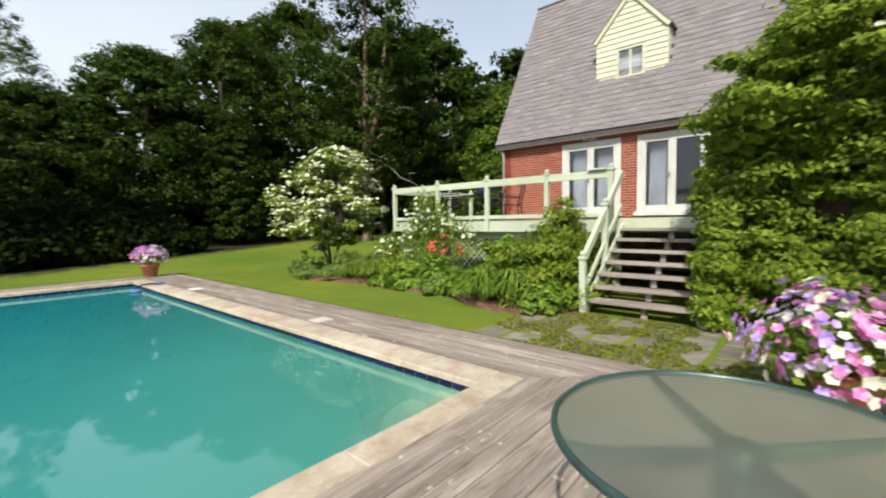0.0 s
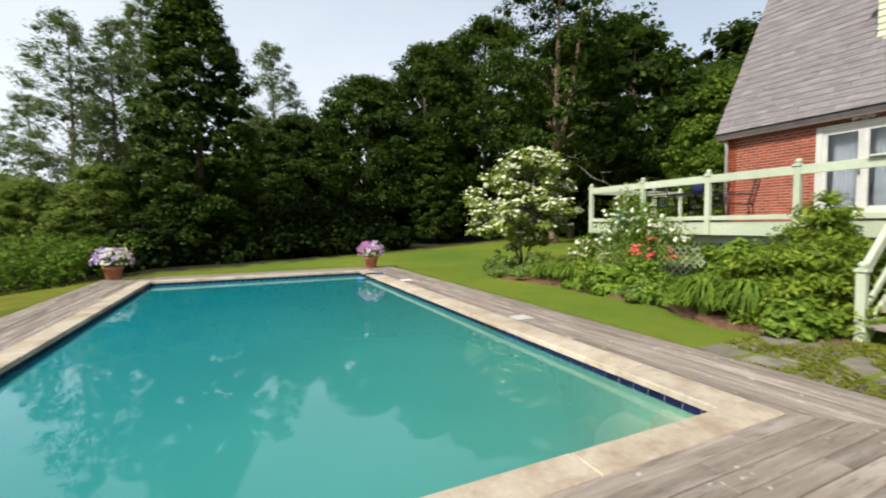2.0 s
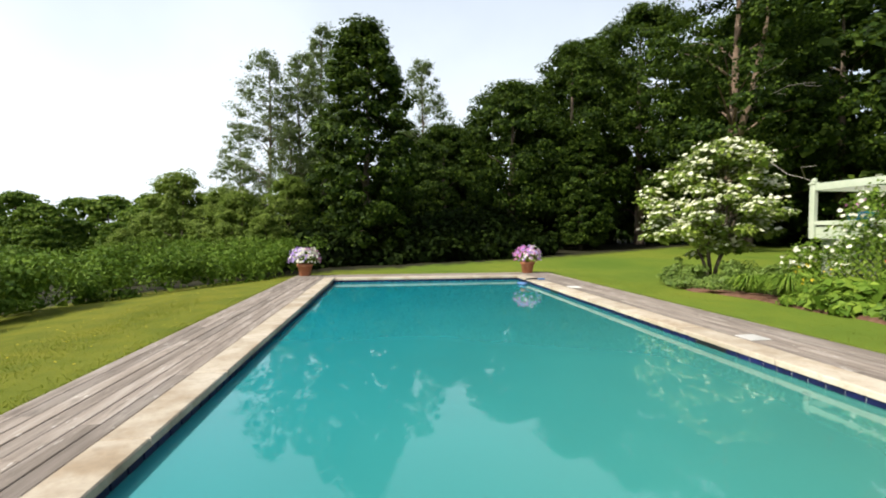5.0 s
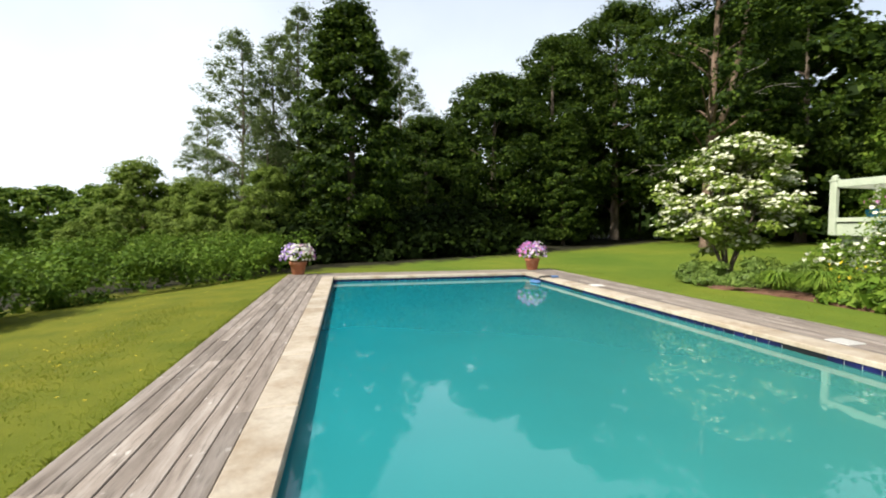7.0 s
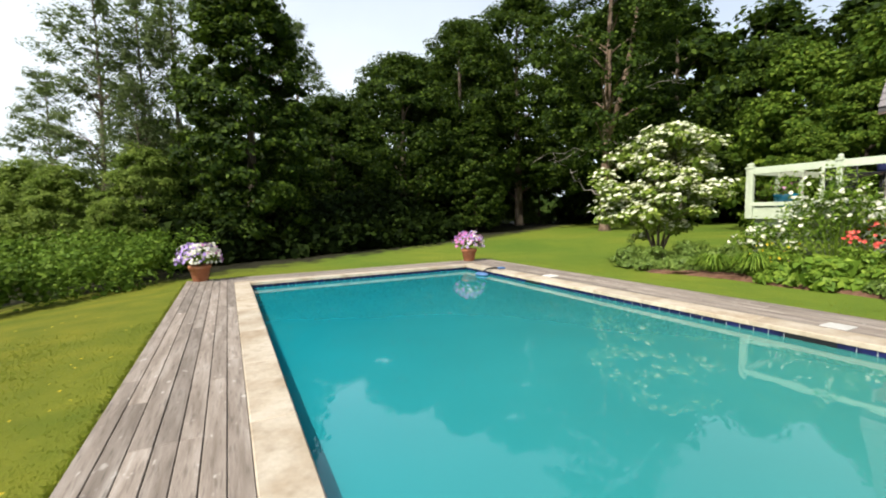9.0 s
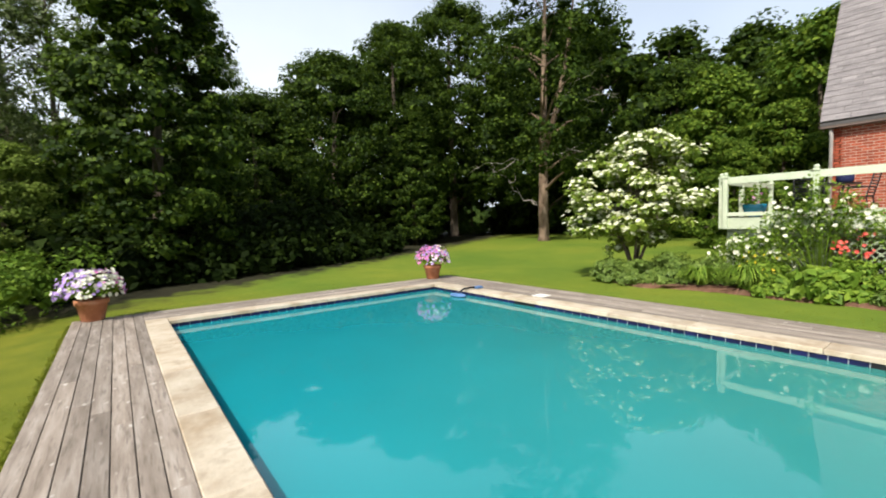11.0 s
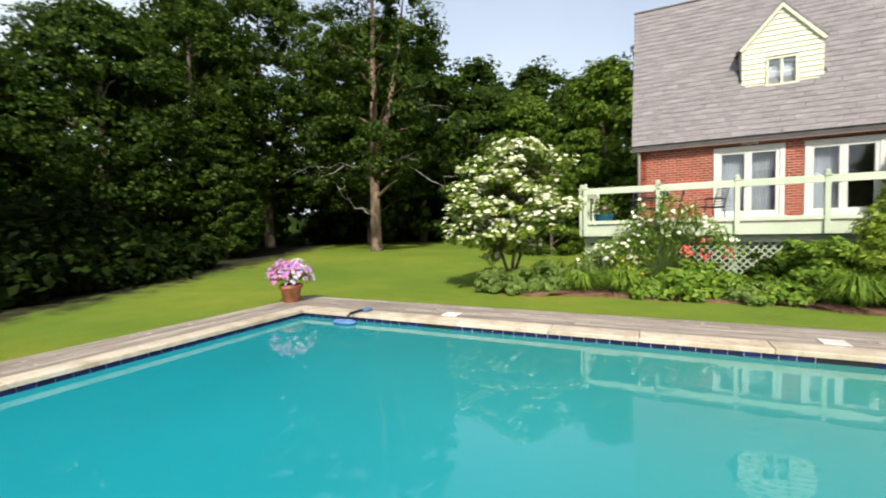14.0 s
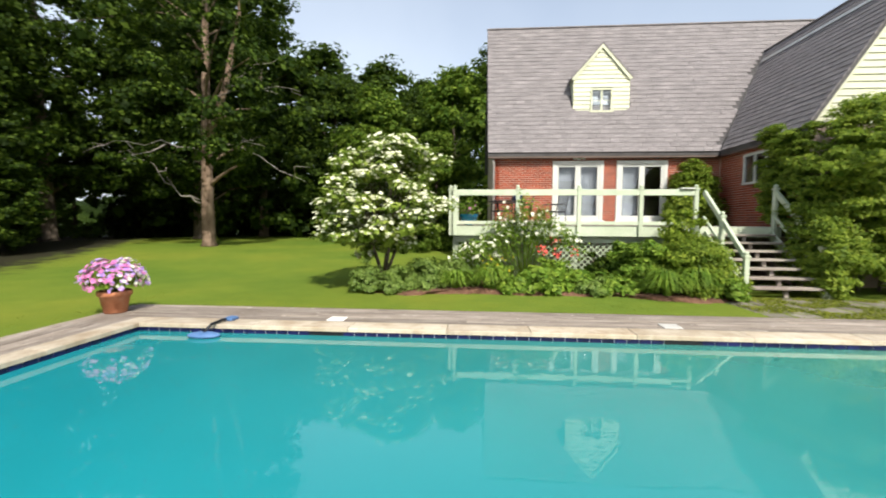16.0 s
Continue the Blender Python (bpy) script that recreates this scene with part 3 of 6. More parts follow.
def build_terrace():
    """Boards along all four sides, mitred at one corner, over dark bearers."""
    rng = random.Random(9)
    deck = tagged(empty("pool_terrace"), "weathered grey-brown board terrace around the pool", "deck", kind="structure")
    for a in ((LEFT + 0.02, CL, CN, FAR), (CR, RIGHT - 0.02, CN, FAR), (LEFT + 0.02, RIGHT - 0.02, NEAR, CN), (CL, CR, CF, FAR)):
        block("bearer", *a, -0.052, -0.040, UNDER, deck, 0.002, "dark bearers under the boards")
    def board(axis, lo, hi, a0, a1, cut=None):
        """One board; cut: the slope by which its low end is mitred."""
        w, z = a1 - a0 - 0.007, rng.uniform(-0.003, 0.002)
        key = slab("board", w, hi - lo - 0.004, 0.032, 0.004, BOARD)
        if cut:
            v, f = slab_data(w, hi - lo - 0.004, 0.032, 0.004)
            v = [(a, b - a if (cut < 0 and b < 0) else b + a if (cut > 0 and b > 0) else b, c) for a, b, c in v]
            key = mesh_from("board", v, f, BOARD)
        m = pose((a0 + a1) / 2, (lo + hi) / 2, -0.036 + z, 0, 0, rng.uniform(-0.03, 0.03))
        if axis == "x":
            m = pose((lo + hi) / 2, (a0 + a1) / 2, -0.036 + z, 0, 0, -90)
        put("board", key, deck, m)
    def lane(axis, lo, hi, a0, a1, ends, mitre=0):
        k = max(1, round((a1 - a0) / 0.147))
        w = (a1 - a0) / k
        for i in range(k):
            s, e = ends(a0 + (i + 0.5) * w, lo, hi)
            at = s
            first = rng.uniform(1.2, 3.6)
            while at < e - 0.01:
                nxt = min(at + first, e)
                if e - nxt < 0.6:
                    nxt = e
                cut = -1 if mitre < 0 and at == s else 1 if mitre > 0 and nxt == e and e < hi - 0.001 else 0
                board(axis, at, nxt, a0 + i * w, a0 + (i + 1) * w, cut)
                at, first = nxt, rng.uniform(2.8, 3.7)
    plain = lambda c, lo, hi: (lo, hi)  # noqa: E731
    lane("y", CN, FAR, LEFT, CL, plain)
    lane("y", CN, FAR, CR, RIGHT, lambda c, lo, hi: (CN - (c - CR), hi), -1)
    lane("x", LEFT, RIGHT, NEAR, CN, lambda c, lo, hi: (lo, min(hi, CR + (CN - c))), 1)
    lane("x", CL, CR, CF, FAR, plain)
    # skimmer covers let into the boards
    for x, y in ((6.13, 8.48), (6.15, 3.36)):
        bm = bmesh.new()
        bmesh.ops.create_cube(bm, size=1, matrix=Matrix.Translation((x, y, 0.002)) @ Matrix.Diagonal((0.27, 0.27, 0.014, 1)))
        bmesh.ops.bevel(bm, geom=bm.edges[:], offset=0.005, segments=1, affect='EDGES')
        lid = tagged(part("skimmer_cover", bm, LIDMAT, None), "square white skimmer cover set in the boards", "skimmer cover", "skimmer covers")
        lid.parent = None


build_terrace()

# ---------------------------------------------------------------- house
HX, HN, HS = 15.02, 5.74, -9.2          # front wall, gable end, and the hidden far end
EX, EZ, RX, RZ = 14.75, 4.00, 17.76, 9.47
WY, WEY, WRY, WRZ, WGX = -2.05, -1.90, -4.55, 8.05, 11.08
FLOOR = 1.47
DOORS = ((1.86, 3.61), (-0.30, 1.41))
DZ0, DZ1 = 1.64, 3.73
MS = (RZ - EZ) / (RX - EX)
WS = (WRZ - EZ) / (WEY - WRY)


def brick_wall(wall, spots, place):
    """Bricks in running bond, some cut at the ends; the first 300 as pieces, the rest joined."""
    v, f = [], []
    for i, (a, z, w) in enumerate(spots):
        m = place(a, z)
        w = round(w, 2)
        if i < 300:
            put("brick", slab("brick", w, 0.057, 0.012, 0.003, BRICK), wall, m)
        else:
            k = len(v)
            v0, f0 = slab_data(w, 0.057, 0.012, 0.003)
            v += [m @ Vector(q) for q in v0]
            f += [tuple(k + j for j in g) for g in f0]
    if v:
        tagged(put("brickwork", mesh_from("brickwork", v, f, BRICK_I), wall), kind="stuff")


def bond(a0, a1, z0, z1, holes):
    """Centres and lengths of bricks, course by course, cut where they meet an opening."""
    out, row, z = [], 0, z0
    while z + 0.07 < z1:
        mid = z + 0.037
        spans, at = [], a0
        for h0, h1, q0, q1 in sorted(holes):
            if q0 - 0.02 < mid < q1 + 0.02:
                spans.append((at, h0))
                at = h1
        spans.append((at, a1))
        for lo, hi in spans:
            a = a0 - (0.108 if row % 2 else 0)
            while a < hi:
                p, q = max(a, lo) + 0.008, min(a + 0.216, hi) - 0.008
                if q - p > 0.03:
                    out.append(((p + q) / 2, mid, q - p))
                a += 0.216
        z += 0.075
        row += 1
    return out


def french_door(house, y0, y1, drawn):
    """A pair of glazed leaves in a broad white frame."""
    d = empty("french_door")
    d.parent = house
    d["label"] = "white french doors, closed, with tall panes"
    x0, x1 = HX - 0.045, HX + 0.10
    t = 0.115
    block("frame", x0, x1, y0, y0 + t, DZ0, DZ1, WHITE, d)
    block("frame", x0, x1, y1 - t, y1, DZ0, DZ1, WHITE, d)
    block("frame", x0, x1, y0 + t, y1 - t, DZ1 - t, DZ1, WHITE, d)
    block("sill", HX - 0.16, x1, y0 - 0.05, y1 + 0.05, FLOOR + 0.06, DZ0, WHITE, d, 0.01, "projecting white sill")
    mid = (y0 + y1) / 2
    for a, b in ((y0 + t, mid), (mid, y1 - t)):
        s = 0.095
        q0, q1 = HX - 0.02, HX + 0.035
        bm = bmesh.new()
        for p in ((a, a + s, DZ0, DZ1 - t), (b - s, b, DZ0, DZ1 - t), (a + s, b - s, DZ0, DZ0 + 0.17), (a + s, b - s, DZ1 - t - 0.1, DZ1 - t)):
            bmesh.ops.create_cube(bm, size=1, matrix=Matrix.Translation(((q0 + q1) / 2, (p[0] + p[1]) / 2, (p[2] + p[3]) / 2)) @ Matrix.Diagonal((q1 - q0, p[1] - p[0] - 0.004, p[3] - p[2] - 0.004, 1)))
        part("door_leaf", bm, WHITE, d)
        pane = block("pane", HX + 0.004, HX + 0.010, a + s - 0.004, b - s + 0.004, DZ0 + 0.165, DZ1 - t - 0.095, GLASS, d, 0.0005)
        pane.visible_shadow = False
        if drawn == 2 or drawn == 1 and a == mid:
            v, f = [], []
            for i in range(25):
                yy = a + s - 0.02 + (b - a - 2 * s + 0.04) * i / 24 * 0.92
                xx = HX + 0.22 + 0.012 * math.sin(i * 1.9)
                v += [(xx, yy, DZ0 + 0.02), (xx, yy, DZ1 - 0.1), (xx + 0.004, yy, DZ0 + 0.02), (xx + 0.004, yy, DZ1 - 0.1)]
            for i in range(24):
                k = 4 * i
                f += [(k, k + 4, k + 5, k + 1), (k + 6, k + 2, k + 3, k + 7)]
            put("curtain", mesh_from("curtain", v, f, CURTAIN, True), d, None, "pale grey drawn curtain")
    bm = bmesh.new()
    bmesh.ops.create_cube(bm, size=1, matrix=Matrix.Translation((HX - 0.05, mid + 0.05, DZ0 + 0.95)) @ Matrix.Diagonal((0.03, 0.03, 0.14, 1)))
    part("handle", bm, DARKMETAL, d, "dark metal lever handle")


def casement(parent, name, axis, at, a0, a1, z0, z1, lights, bars, depth=0.05, trim=CREAM):
    """A window of several lights: axis 'x' faces -x, axis 'y' faces +y. Frame, bars and panes are its pieces."""
    w = empty(name)
    w.parent = parent
    def bar(nm, p0, p1, q0, q1, out0, out1, mat):
        if axis == "x":
            return block(nm, at - out1, at - out0, p0, p1, q0, q1, mat, w, 0.003)
        return block(nm, p0, p1, at + out0, at + out1, q0, q1, mat, w, 0.003)
    t = 0.06
    bar("frame", a0, a0 + t, z0, z1, 0, depth, trim)
    bar("frame", a1 - t, a1, z0, z1, 0, depth, trim)
    bar("frame", a0 + t, a1 - t, z1 - t, z1, 0, depth, trim)
    bar("sill", a0 - 0.03, a1 + 0.03, z0 - 0.04, z0 + 0.02, 0, depth + 0.03, trim)
    step = (a1 - a0 - 2 * t) / lights
    for i in range(lights):
        p0, p1 = a0 + t + i * step, a0 + t + (i + 1) * step
        if i:
            bar("mullion", p0 - 0.03, p0 + 0.03, z0 + 0.02, z1 - t, 0, depth - 0.01, trim)
        for k in range(1, bars + 1):
            zz = z0 + (z1 - t - z0) * k / (bars + 1)
            bar("glazing_bar", p0 + 0.03, p1 - 0.03, zz - 0.012, zz + 0.012, 0.012, depth - 0.015, trim)
        g = bar("pane", p0, p1, z0 + 0.02, z1 - t, 0.004, 0.010, GLASS)
        g.visible_shadow = False
    return w


def build_house():
    rng = random.Random(3)
    house = tagged(empty("house"), "red brick house with steep grey shingle roof and cream dormer", "house")
    # front wall, pierced by the two doors
    wall = empty("wall")
    wall.parent = house
    wall["label"] = "red brick wall in running bond"
    T = 0.25
    ys = [WY, DOORS[1][0], DOORS[1][1], DOORS[0][0], DOORS[0][1], HN]
    for lo, hi in ((ys[0], ys[1]), (ys[2], ys[3]), (ys[4], ys[5])):
        block("wall_panel", HX, HX + T, lo, hi, -0.2, 4.3, MORTAR, wall, 0.002)
    for lo, hi in DOORS:
        block("wall_panel", HX, HX + T, lo, hi, -0.2, DZ0, MORTAR, wall, 0.002)
        block("wall_panel", HX, HX + T, lo, hi, DZ1, 4.3, MORTAR, wall, 0.002)
    holes = [(lo, hi, FLOOR, DZ1) for lo, hi in DOORS]
    spots = bond(WY + 0.02, HN, FLOOR - 0.15, 4.12, holes)
    spots.sort(key=lambda s: -s[0])
    brick_wall(wall, spots, lambda a, z: Matrix.Translation((HX, a, z)) @ Matrix(((0, 0, -1, 0), (1, 0, 0, 0), (0, -1, 0, 0), (0, 0, 0, 1))))
    # gable end, back and far end
    prism("gable_wall", [(HX, HN, -0.2), (20.4, HN, -0.2), (20.4, HN, 4.3), (RX, HN, RZ - 0.15), (HX, HN, 4.3)], (0, -0.25, 0), MORTAR, house, "gable wall")
    prism("rake_board", [(EX - 0.02, HN + 0.02, EZ - 0.02), (EX + 0.22, HN + 0.02, EZ - 0.02), (RX, HN + 0.02, RZ - 0.42), (RX, HN + 0.02, RZ - 0.03)], (0, 0.05, 0), GREENPAINT, house, "pale green rake board")
    block("wall_back", 20.15, 20.4, HS, HN - 0.26, -0.2, 4.2, MORTAR, house)
    block("wall_far", HX, 19.84, HS, HS + 0.25, -0.2, 4.2, MORTAR, house)
    # roof slabs
    for sx in (0, 1):
        e, r = (EX, RX) if not sx else (2 * RX - EX, RX)
        prism("roof_deck", [(e, HN + 0.16, EZ), (e, HS, EZ), (r, HS, RZ), (r, HN + 0.16, RZ)], (0, 0, -0.14), ROOFBASE, house, "grey roof")
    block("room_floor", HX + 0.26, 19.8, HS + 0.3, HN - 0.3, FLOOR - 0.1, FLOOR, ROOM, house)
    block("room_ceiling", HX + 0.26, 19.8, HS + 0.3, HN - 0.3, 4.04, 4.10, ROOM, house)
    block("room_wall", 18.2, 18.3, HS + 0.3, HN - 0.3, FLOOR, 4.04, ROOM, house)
    # eave board and gutter
    block("fascia", EX + 0.01, EX + 0.05, WEY + 0.05, HN + 0.16, EZ - 0.20, EZ - 0.03, FASCIA, house)
    block("soffit", EX + 0.05, HX - 0.03, WEY + 0.05, HN + 0.16, EZ - 0.19, EZ - 0.155, FASCIA, house)
    v, f = [], []
    tube_into(v, f, [(EX + 0.11, HN - 0.03, EZ - 0.15), (HX - 0.11, HN - 0.05, EZ - 0.40), (HX - 0.11, HN - 0.05, 0.2)], [0.045] * 3, 10)
    put("downspout", mesh_from("downspout", v, f, GUTTER, True), house, None, "grey painted downspout")
    # wing walls
    wing = empty("wing_wall")
    wing.parent = house
    wing["label"] = "shaded red brick wing wall"
    wz0, wz1, wx0, wx1 = 2.80, 3.68, 12.15, 13.70
    for a in ((WGX, wx0, -0.2, 4.25), (wx1, HX - 0.003, -0.2, 4.25), (wx0, wx1, -0.2, wz0), (wx0, wx1, wz1, 4.25)):
        block("wall_panel", a[0], a[1], WY - 0.25, WY, a[2], a[3], MORTAR, wing, 0.002)
    spots = bond(WGX + 0.02, HX - 0.03, FLOOR - 0.15, 4.05, [(wx0, wx1, wz0, wz1)])
    spots.sort(key=lambda s: -s[0])
    brick_wall(wing, spots, lambda a, z: Matrix.Translation((a, WY, z)) @ Matrix(((-1, 0, 0, 0), (0, 0, 1, 0), (0, 1, 0, 0), (0, 0, 0, 1))))
    casement(house, "window", "y", WY - 0.02, wx0, wx1, wz0, wz1, 3, 0, 0.06, WHITE)
    block("wing_room", wx0 - 0.3, wx1 + 0.3, WY - 1.6, WY - 1.5, wz0 - 0.5, wz1 + 0.4, ROOM, house)
    prism("wing_front", [(WGX, WY - 0.26, -0.2), (WGX, 2 * WRY - WEY + 0.2, -0.2), (WGX, 2 * WRY - WEY + 0.2, 4.2), (WGX, WRY, WRZ - 0.3), (WGX, WY - 0.26, 4.2)], (0.25, 0, 0), MORTAR, house)
    block("wing_wall_back", WGX + 0.26, HX, 2 * WRY - WEY + 0.2, 2 * WRY - WEY + 0.42, -0.2, 4.2, MORTAR, house)
    for e in (WEY, 2 * WRY - WEY):
        xv = lambda z: EX + (z - EZ) / MS  # noqa: E731
        prism("wing_roof", [(WGX - 0.12, e, EZ), (xv(EZ) + 0.1, e, EZ), (xv(WRZ) + 0.1, WRY, WRZ), (WGX - 0.12, WRY, WRZ)], (0, 0, -0.14), ROOFBASE, house, "grey wing roof")
    block("wing_fascia", WGX - 0.1, EX + 0.1, WEY - 0.05, WEY - 0.01, EZ - 0.20, EZ - 0.03, FASCIA, house)
    # clapboards on the wing gable
    z = 4.05
    while z < WRZ - 0.35:
        h = 0.17
        half = lambda q: (WRZ - 0.12 - q) / WS  # noqa: E731
        a, b = half(z), max(half(z + h), 0.01)
        prism("clapboard", [(WGX - 0.042, WRY - a, z), (WGX - 0.042, WRY + a, z), (WGX - 0.012, WRY + b, z + h + 0.01), (WGX - 0.012, WRY - b, z + h + 0.01)], (0.025, 0, 0), CREAM, house)
        z += h
    for s in (1, -1):
        e = WRY + s * (WEY - WRY)
        prism("barge_board", [(WGX - 0.11, e, EZ - 0.03), (WGX - 0.11, WRY, WRZ - 0.03), (WGX - 0.11, WRY, WRZ - 0.25), (WGX - 0.11, e - s * 0.06, EZ - 0.15)], (0.03, 0, 0), CREAM, house)
    # dormer
    DX, y0, y1, zb, zs, zt = 15.66, 0.84, 2.82, 5.53, 6.80, 7.90
    mid = (y0 + y1) / 2
    dm = empty("dormer")
    dm.parent = house
    dm["label"] = "cream clapboard gable dormer"
    back = lambda q: EX + (q - EZ) / MS + 0.05  # noqa: E731
    wy0, wy1, wz0, wz1 = 1.44, 2.21, 5.58, 6.40
    z = zb
    while z < zt - 0.08:
        h = 0.152
        half = lambda q: (y1 - y0) / 2 if q <= zs else max((zt - q) / (zt - zs) * (y1 - y0) / 2, 0.01)  # noqa: E731
        a, b = half(z), half(z + h)
        spans = [(mid - a, mid + a, mid - b, mid + b)]
        if z + h > wz0 and z < wz1:
            spans = [(mid - a, wy0, mid - b, wy0), (wy1, mid + a, wy1, mid + b)]
        for p in spans:
            prism("clapboard", [(DX - 0.034, p[0], z), (DX - 0.034, p[1], z), (DX - 0.008, p[3], z + h + 0.008), (DX - 0.008, p[2], z + h + 0.008)], (0.02, 0, 0), CREAM, dm)
        z += h
    block("sill_board", DX - 0.05, DX + 0.02, y0 - 0.02, y1 + 0.02, zb - 0.05, zb, CREAM, dm)
    for y in (y0, y1 - 0.04):
        prism("cheek", [(DX + 0.013, y, zb), (DX + 0.013, y, zs + 0.05), (back(zs), y, zs + 0.05), (back(zb), y, zb)], (0, 0.04, 0), CREAM, dm, "cream dormer cheek")
    for s in (1, -1):
        e = mid + s * ((y1 - y0) / 2 + 0.09)
        ze = zs - 0.09 * (zt - zs) / ((y1 - y0) / 2)
        prism("dormer_roof", [(DX - 0.10, e, ze + 0.03), (DX - 0.10, mid, zt + 0.06), (back(zt), mid, zt + 0.06), (back(ze), e, ze + 0.03)], (0, 0, 0.07), SHINGLE_I, dm, "grey dormer roof")
        prism("bargeboard", [(DX - 0.085, e - s * 0.005, ze + 0.025), (DX - 0.085, mid, zt + 0.055), (DX - 0.085, mid, zt - 0.08), (DX - 0.085, e - s * 0.1, ze - 0.02)], (0.03, 0, 0), CREAM, dm)
    casement(house, "dormer_window", "x", DX - 0.02, wy0, wy1, wz0, wz1, 2, 1, 0.04, CREAM)
    # pale blue-grey panel close behind the dormer panes
    block("dormer_room", DX + 0.10, DX + 0.12, y0 + 0.05, y1 - 0.05, zb, zs, DORMER_BACK, dm)
    for lo, hi in DOORS:
        french_door(house, lo, hi, 2 if lo > 1 else 1)
    # twin floodlight over one door
    lamp = empty("floodlight")
    lamp.parent = house
    lamp["label"] = "white twin floodlight over the door"
    block("base", HX - 0.06, HX - 0.022, 2.66, 2.78, DZ1 + 0.02, DZ1 + 0.14, WHITE, lamp)
    for s in (-1, 1):
        bm = lathe_bm([(0.03, 0), (0.045, 0.03), (0.065, 0.13), (0.055, 0.13)], 14)
        bm.transform(Matrix.Translation((HX - 0.09, 2.72 + s * 0.07, DZ1 + 0.1)) @ Euler((radians(s * -55), radians(-120), 0)).to_matrix().to_4x4())
        part("lamp_head", bm, WHITE, lamp)
    # shingles: the lower courses over the terrace as pieces, the rest joined
    sv, sf = slab_data(0.3, 0.27, 0.018, 0.003)
    hv, hf = slab_data(0.149, 0.27, 0.018, 0.003)
    me, half_me = slab("shingle", 0.3, 0.27, 0.018, 0.003, SHINGLE), slab("shingle", 0.149, 0.27, 0.018, 0.003, SHINGLE)
    v, f = [], []
    roof = empty("roof")
    roof.parent = house
    roof["label"] = "weathered grey wood shingles"
    count = 0
    def lay(m, piece, cut=False):
        nonlocal count
        if piece and count < 300:
            put("shingle", half_me if cut else me, roof, m)
            count += 1
            return
        k = len(v)
        v.extend(m @ Vector(q) for q in (hv if cut else sv))
        f.extend(tuple(k + j for j in g) for g in (hf if cut else sf))
    ang = math.atan(MS)
    course, row = 0.2, 0
    length = math.hypot(RX - EX, RZ - EZ)
    while (row + 0.5) * course < length:
        s = (row + 0.5) * course
        x, z = EX + s * math.cos(ang), EZ + s * math.sin(ang)
        vy = WEY - (z - EZ) / WS if z < WRZ else HS
        y, cut = HN + 0.16 - (0.076 if row % 2 else 0.151), bool(row % 2)
        while y - 0.15 > max(vy, -7.0):
            inside = y0 - 0.0 < y < y1 and zb + 0.06 < z < zs
            gable = zs <= z < zt and abs(y - mid) < (zt - z) / (zt - zs) * (y1 - y0) / 2
            if not inside and not gable:
                m = Matrix.Translation((x - 0.006, y + rng.uniform(-0.006, 0.006), z + 0.004)) @ Euler((0, -ang + rng.uniform(0.05, 0.085), 0)).to_matrix().to_4x4() @ pose(0, 0, 0, 0, 0, 90 + rng.uniform(-0.5, 0.5))
                lay(m, row < 13, cut)
            y -= 0.227 if cut else 0.302
            cut = False
        row += 1
    wang = math.atan(WS)
    row, length = 0, math.hypot(WEY - WRY, WRZ - EZ)
    while (row + 0.5) * course < length:
        s = (row + 0.5) * course
        y, z = WEY - s * math.cos(wang), EZ + s * math.sin(wang)
        x, cut = WGX - 0.12 + (0.076 if row % 2 else 0.151), bool(row % 2)
        while x < EX + (z - EZ) / MS + 0.05:
            m = Matrix.Translation((x + rng.uniform(-0.006, 0.006), y + 0.006, z + 0.004)) @ Euler((-wang + rng.uniform(0.05, 0.09), 0, 0)).to_matrix().to_4x4()
            lay(m, False, cut)
            x += 0.227 if cut else 0.302
            cut = False
        row += 1
    tagged(put("shingle_field", mesh_from("shingle_field", v, f, SHINGLE_I), roof), kind="stuff")
    block("ridge_cap", RX - 0.07, RX + 0.07, HS, HN + 0.18, RZ + 0.0, RZ + 0.05, SHINGLE_I, house, 0.02)
    block("ridge_cap", WGX - 0.14, EX + (WRZ - EZ) / MS, WRY - 0.07, WRY + 0.07, WRZ, WRZ + 0.05, SHINGLE_I, house, 0.02)
    q = lambda z, o: (EX + (z - EZ) / MS - o, WEY - (z - EZ) / WS + o, z + o * 0.9)  # noqa: E731
    tube("valley", [q(EZ, 0.03), q(6.0, 0.03), q(WRZ - 0.05, 0.03)], [0.022] * 3, ROOFBASE, house, 6, "dark valley flashing")
    fl = 7.45
    yy = WEY - (fl - EZ) / WS
    prism("flashing", [(WGX + 0.2, yy + 0.03, fl + 0.02), (EX + (fl - EZ) / MS - 0.15, yy + 0.03, fl + 0.02), (EX + (fl + 0.12 - EZ) / MS - 0.15, yy - 0.043, fl + 0.14), (WGX + 0.2, yy - 0.043, fl + 0.14)], (0, 0.018, 0.012), FLASHING, house, "pale flashing strip")


build_house()

# ---------------------------------------------------------------- raised deck with rail, lattice and stairs
DKX, DKN, DKS = 11.02, 6.90, 0.60
POSTS = (6.86, 5.20, 3.62, 2.06, 0.70)


